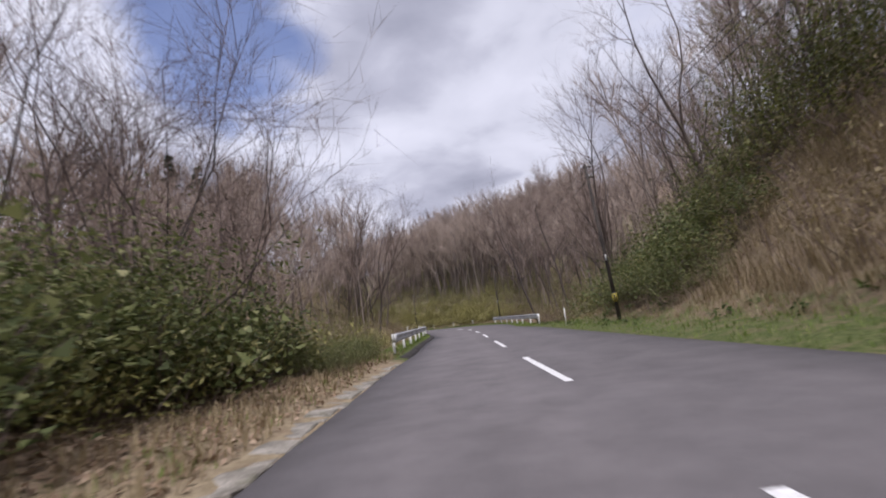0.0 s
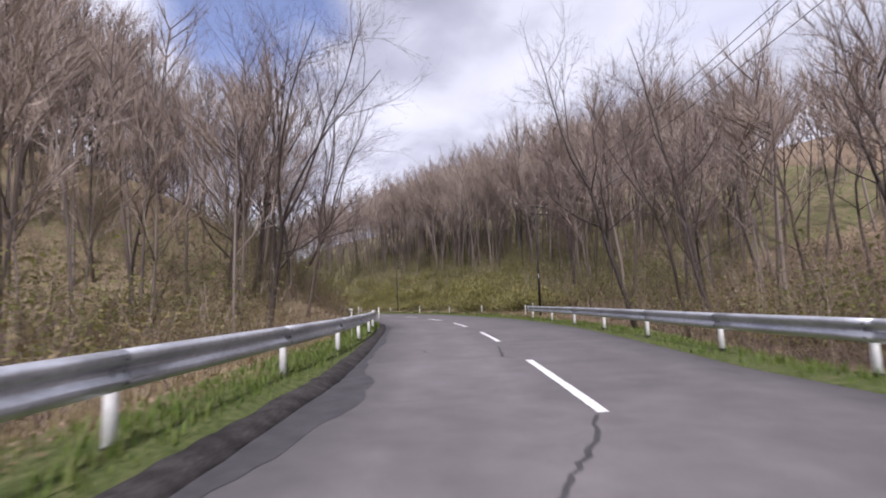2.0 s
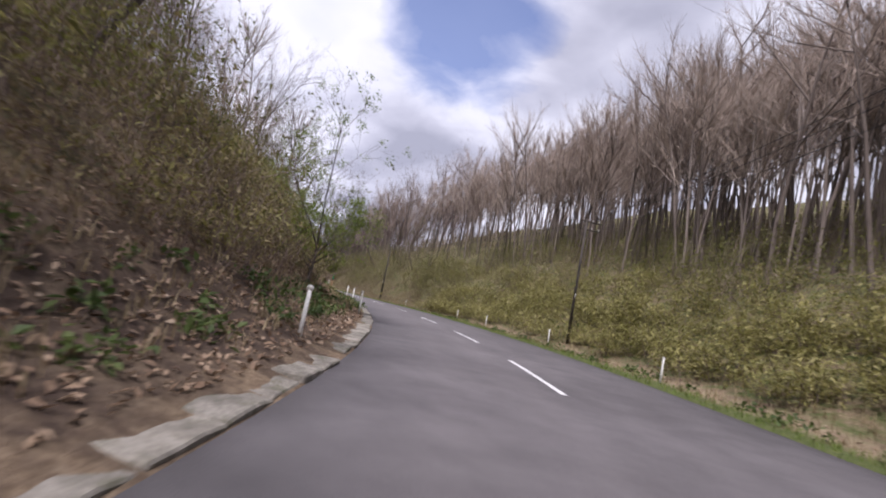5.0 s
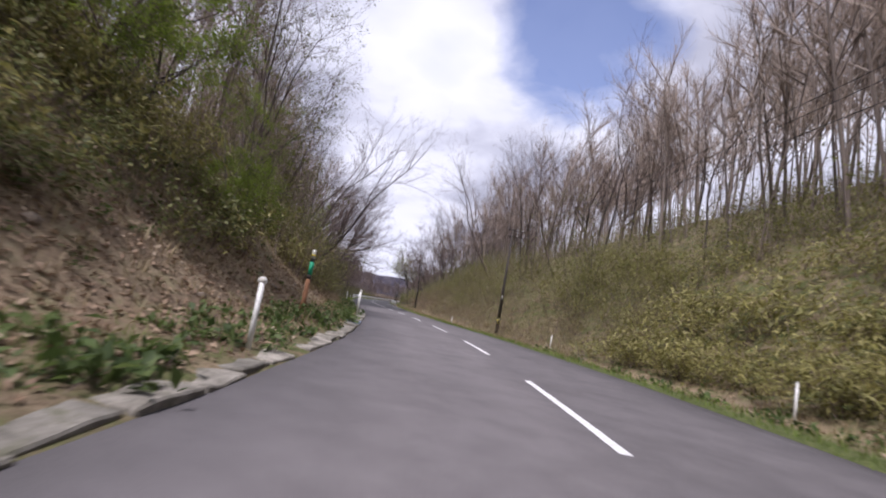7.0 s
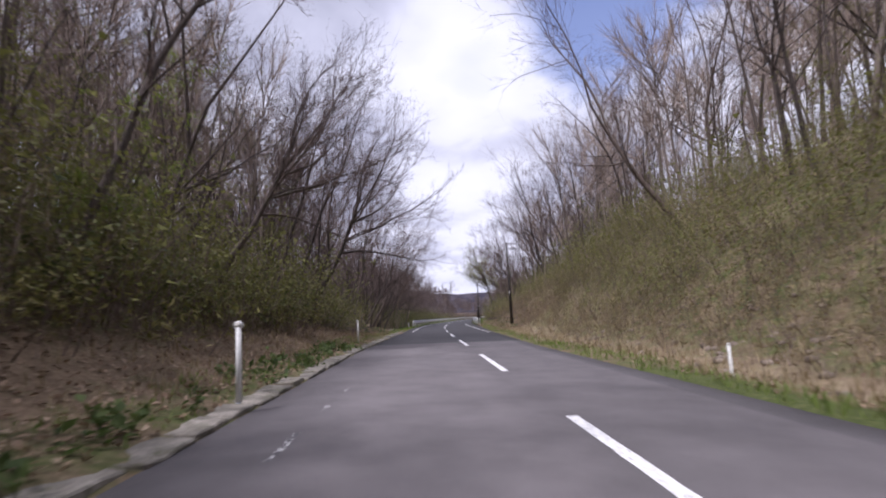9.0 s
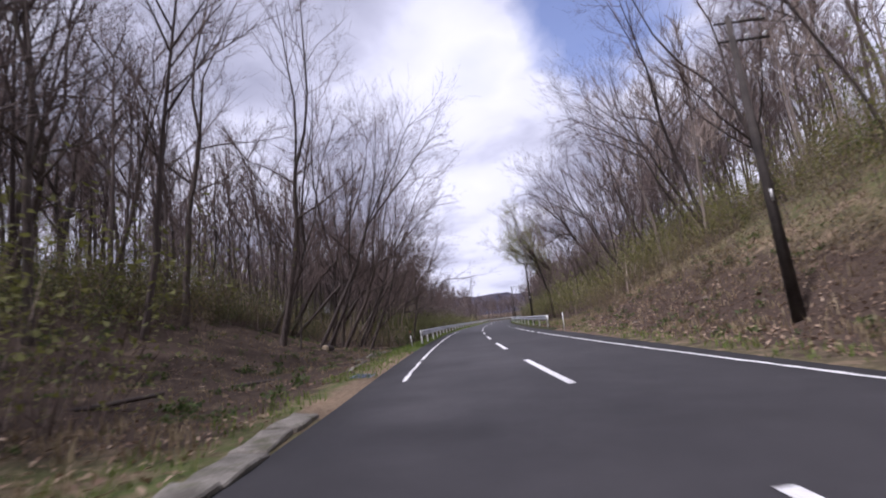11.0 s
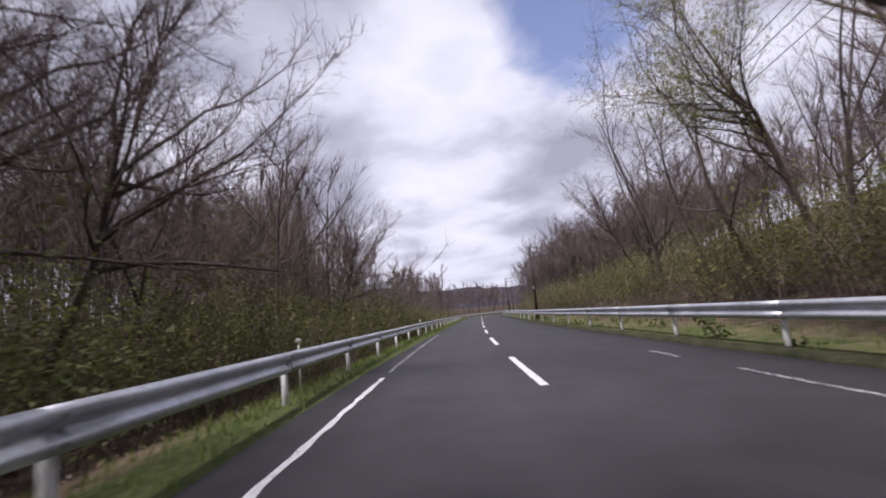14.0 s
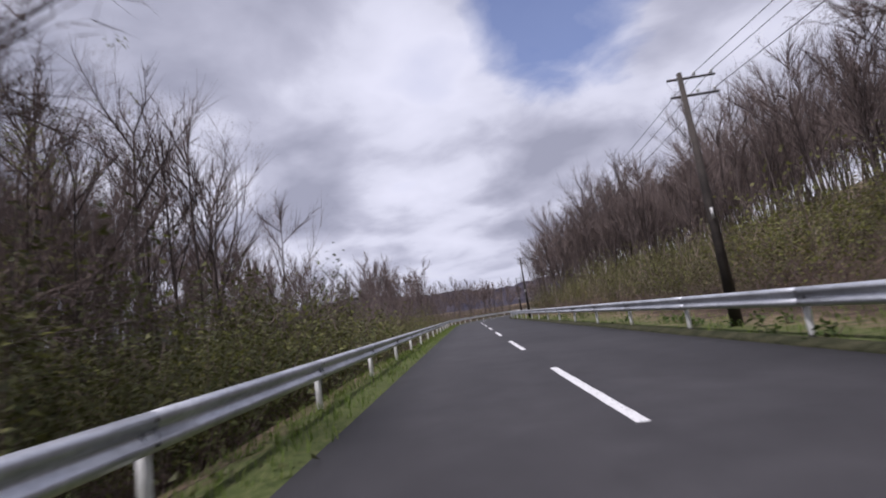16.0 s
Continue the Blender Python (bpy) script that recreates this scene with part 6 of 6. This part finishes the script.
SAP = [sapling(90 + k) for k in range(5)]
v, t = scatter(SAP, patches([(300, -20, 62, 5, 24, -1), (280, 24, 70, 5, 24, 1), (240, 62, 200, 9, 22, 1), (160, 60, 92, 4, 18, -1), (120, 122, 180, 4, 18, -1), (120, 180, 222, 3, 20, -1), (60, 222, 320, 5, 20, -1), (240, 200, 320, 4.5, 20, 1)], R1, keep=off_floor), R1)
tagged(new("saplings", mesh_of("saplings", v, t, M_WOODS)), "thin bare saplings and brushwood between the trees", "undergrowth", kind="stuff")


def grass_mesh(spots, blades, tall, rng, hang=None):
    n = len(spots) * blades
    base = np.repeat(spots[:, :3], blades, 0) + np.stack([rng.normal(0, 0.09, n), rng.normal(0, 0.09, n), np.full(n, -0.01)], 1)
    a = rng.uniform(0, 6.28, n) if hang is None else rng.normal(hang, 0.7, n)
    h = tall * rng.uniform(0.45, 1.25, n) * np.repeat(spots[:, 3], blades)
    bend = h * rng.uniform(0.15, 0.7, n)
    w = 0.006 + 0.006 * rng.random(n)
    side = np.stack([-np.sin(a), np.cos(a), np.zeros(n)], 1)
    way = np.stack([np.cos(a), np.sin(a), np.zeros(n)], 1)
    up = np.array([0, 0, 1.0])
    m = base + way * (bend * 0.3)[:, None] + up * (h * 0.6)[:, None]
    tip = base + way * bend[:, None] + up * h[:, None]
    V = np.stack([base - side * w[:, None], base + side * w[:, None], m + side * (w * 0.8)[:, None], m - side * (w * 0.8)[:, None], tip], 1).reshape(-1, 3)
    i = np.arange(n)[:, None] * 5
    T = np.concatenate([i + np.array([[0, 1, 2]]), i + np.array([[0, 2, 3]]), i + np.array([[3, 2, 4]])])
    return V, T


R2 = np.random.default_rng(8)
tufts = patches([(2000, 9, 59, 0.45, 1.8, -1), (1100, -12, 30, 0.05, 2.6, 1), (1300, 28, 66, 0.05, 1.8, 1), (2300, 62, 160, 0.03, 1.4, 1), (900, 94, 182, 0.5, 1.8, -1), (3600, 196, 330, 0.05, 1.9, -1), (1000, 203, 330, 0.35, 2.4, 1), (900, 203, 300, 2.0, 4.6, 1), (500, 158, 200, 0.05, 1.0, 1), (260, -25, 10, 0.5, 2.2, -1)], R2, (0.6, 1.3))
tufts = np.concatenate([tufts, patches([(600, 184, 206, 0.1, 1.5, -1)], np.random.default_rng(5), (0.5, 0.9))])
v, t = grass_mesh(tufts, 4, 0.16, R2)
tagged(new("verge_grass", mesh_of("verge_grass", v, t, M_GRASS)), "short green grass on the road verges", "grass", kind="stuff")


dry_tufts = patches([(1500, 64, 190, 0.7, 5, 1), (1300, 126, 178, 0.8, 6, 1), (900, -24, 12, 0.5, 2.6, -1), (700, -16, 26, 2.4, 8, 1), (500, 58, 100, 1, 4, -1), (1500, 92, 140, 0.8, 9, -1), (300, 140, 180, 1, 3.5, -1), (1300, -14, 26, 1.8, 8, 1), (900, 20, 62, 1.4, 6, -1), (700, 54, 72, 0.8, 4, 1), (500, 180, 216, 1.2, 7, 1)], R2, (0.6, 1.4))
dry_tufts = np.concatenate([dry_tufts, patches([(1000, -14, 7, 2.2, 8, 1)], R2, (1.6, 3.2))])
dry_tufts = np.concatenate([dry_tufts, patches([(700, 178, 208, 1.8, 9, -1)], np.random.default_rng(6), (0.3, 0.7))])
v, t = grass_mesh(dry_tufts, 5, 0.28, R2)
tagged(new("dry_grass", mesh_of("dry_grass", v, t, M_DRY)), "straw-coloured dry grass on the banks", "grass", kind="stuff")


R4 = np.random.default_rng(15)
vine_spots = patches([(900, -12, 9, 2.6, 8.5, 1), (300, -12, 9, 6, 12, 1)], R4, (0.7, 1.5))
v, t = grass_mesh(vine_spots, 7, 0.75, R4, radians(heading(0) + 180))
tagged(new("dry_vines", mesh_of("dry_vines", v, t, M_DRY)), "tangle of straw-brown dry vines hanging down the cut bank", "vines", kind="stuff")


def litter_mesh(spots, rng):
    n = len(spots)
    a, tip, roll = rng.uniform(0, 6.28, n), rng.normal(0, 0.45, n), rng.normal(0, 0.35, n)
    l = rng.uniform(0.03, 0.075, n)
    way = np.stack([np.cos(a) * np.cos(tip), np.sin(a) * np.cos(tip), np.sin(tip)], 1)
    side = np.stack([-np.sin(a), np.cos(a), roll], 1)
    c = spots[:, :3] + np.array([0, 0, 0.03])
    V = np.stack([c - way * l[:, None], c + side * (l * 0.5)[:, None] + np.array([0, 0, 0.015]), c + way * l[:, None], c - side * (l * 0.5)[:, None] + np.array([0, 0, 0.015])], 1).reshape(-1, 3)
    i = np.arange(n)[:, None] * 4
    return V, np.concatenate([i + np.array([[0, 1, 2]]), i + np.array([[0, 2, 3]])])


leaves_at = patches([(3500, 14, 62, 1.2, 8, -1), (1200, 54, 72, 0.6, 4, 1), (3500, 134, 168, 0.4, 4, -1), (6000, 90, 138, 0.4, 4, -1), (9000, 58, 180, 0.5, 5, -1), (1300, 176, 215, 0.8, 7, -1), (7000, 130, 216, 0.4, 6, 1), (3000, -20, 14, 0.4, 3.5, -1), (2500, 205, 260, 2, 8, -1), (2500, 66, 130, 1.0, 3.5, 1), (1800, -15, 26, 2.5, 8, 1)], R2)
leaves_at = np.concatenate([leaves_at, patches([(7000, 90, 122, 1.5, 9, -1), (5000, 176, 212, 0.5, 6, 1), (900, 174, 208, 0.8, 9, -1), (4000, -16, 10, 0.6, 3.5, -1), (6000, 58, 94, 0.5, 5, -1)], R2)])
v, t = litter_mesh(leaves_at, R2)
tagged(new("fallen_leaves", mesh_of("fallen_leaves", v, t, M_LITTER)), "brown fallen leaves strewn over the banks", "leaf litter", kind="stuff")


# ---- fallen wood and the far hills ----
def build_logs():
    rng = random.Random(12)
    for s, o, length, r, turn in ((201, -9.7, 1.3, 0.23, 84), (186, -8.0, 3.2, 0.07, 60), (181.5, -9.0, 2.4, 0.06, 20), (188.5, -7.2, 4.5, 0.05, 12)):
        out = ([], [])
        pts, rad = limb(Vector((-length / 2, 0, 0)), Vector((1, 0, 0)), length, r, 5, rng, 0.05, 0.0, 0.75)
        tube(out, pts, rad, 9)
        p = spot(s, o)
        log = tagged(new("fallen_log", mesh_of("fallen_log", *out, M_BARK, True)), "dark fallen log lying on leaf litter", "log", "fallen logs on the slope")
        end = moved(cylinder(r * 0.97, r * 0.97, -0.02, 0.02, 12), pose(*pts[0], 0, 90, 0))
        part("cut_end", mesh_of("cut_end", *end, M_CUT), log, "pale sawn end")
        log.matrix_world = pose(p.x, p.y, p.z + r * 0.6, 0, 0, heading(s) + turn)


build_logs()


def build_far_hills():
    """Wooded ridges beyond the end of the valley."""
    rng = np.random.default_rng(14)
    for dist, high, spread, seed in ((430, 26, 500, 1), (800, 62, 900, 2)):
        n, rows = 160, 7
        u = np.linspace(-1, 1, n)
        crest = high * (0.72 + 0.16 * np.sin(u * 5 + seed) + 0.10 * np.sin(u * 13 + 2 * seed) + 0.05 * np.sin(u * 31)) + rng.uniform(0, 2.2, n)
        cx, cy = -115.0, 225.0
        ang = radians(40.5)
        fx, fy, rx, ry = -math.sin(ang), math.cos(ang), math.cos(ang), math.sin(ang)
        v = []
        for k in range(rows):
            w = k / (rows - 1)
            d = dist + 120 * w
            for i in range(n):
                bend = 0.25 * spread * u[i] ** 2
                x = cx + fx * (d - bend) + rx * u[i] * spread
                y = cy + fy * (d - bend) + ry * u[i] * spread
                v.append((x, y, -8 + (crest[i] + 8) * math.sin(w * math.pi / 2) + (rng.uniform(-1.5, 1.5) if 0 < k < rows else 0)))
        me = mesh_of("far_hill", v, sheet(rows, n), M_HILL)
        tagged(new("far_hill", me), "distant purple-grey wooded ridge", "hill", kind="structure")


build_far_hills()
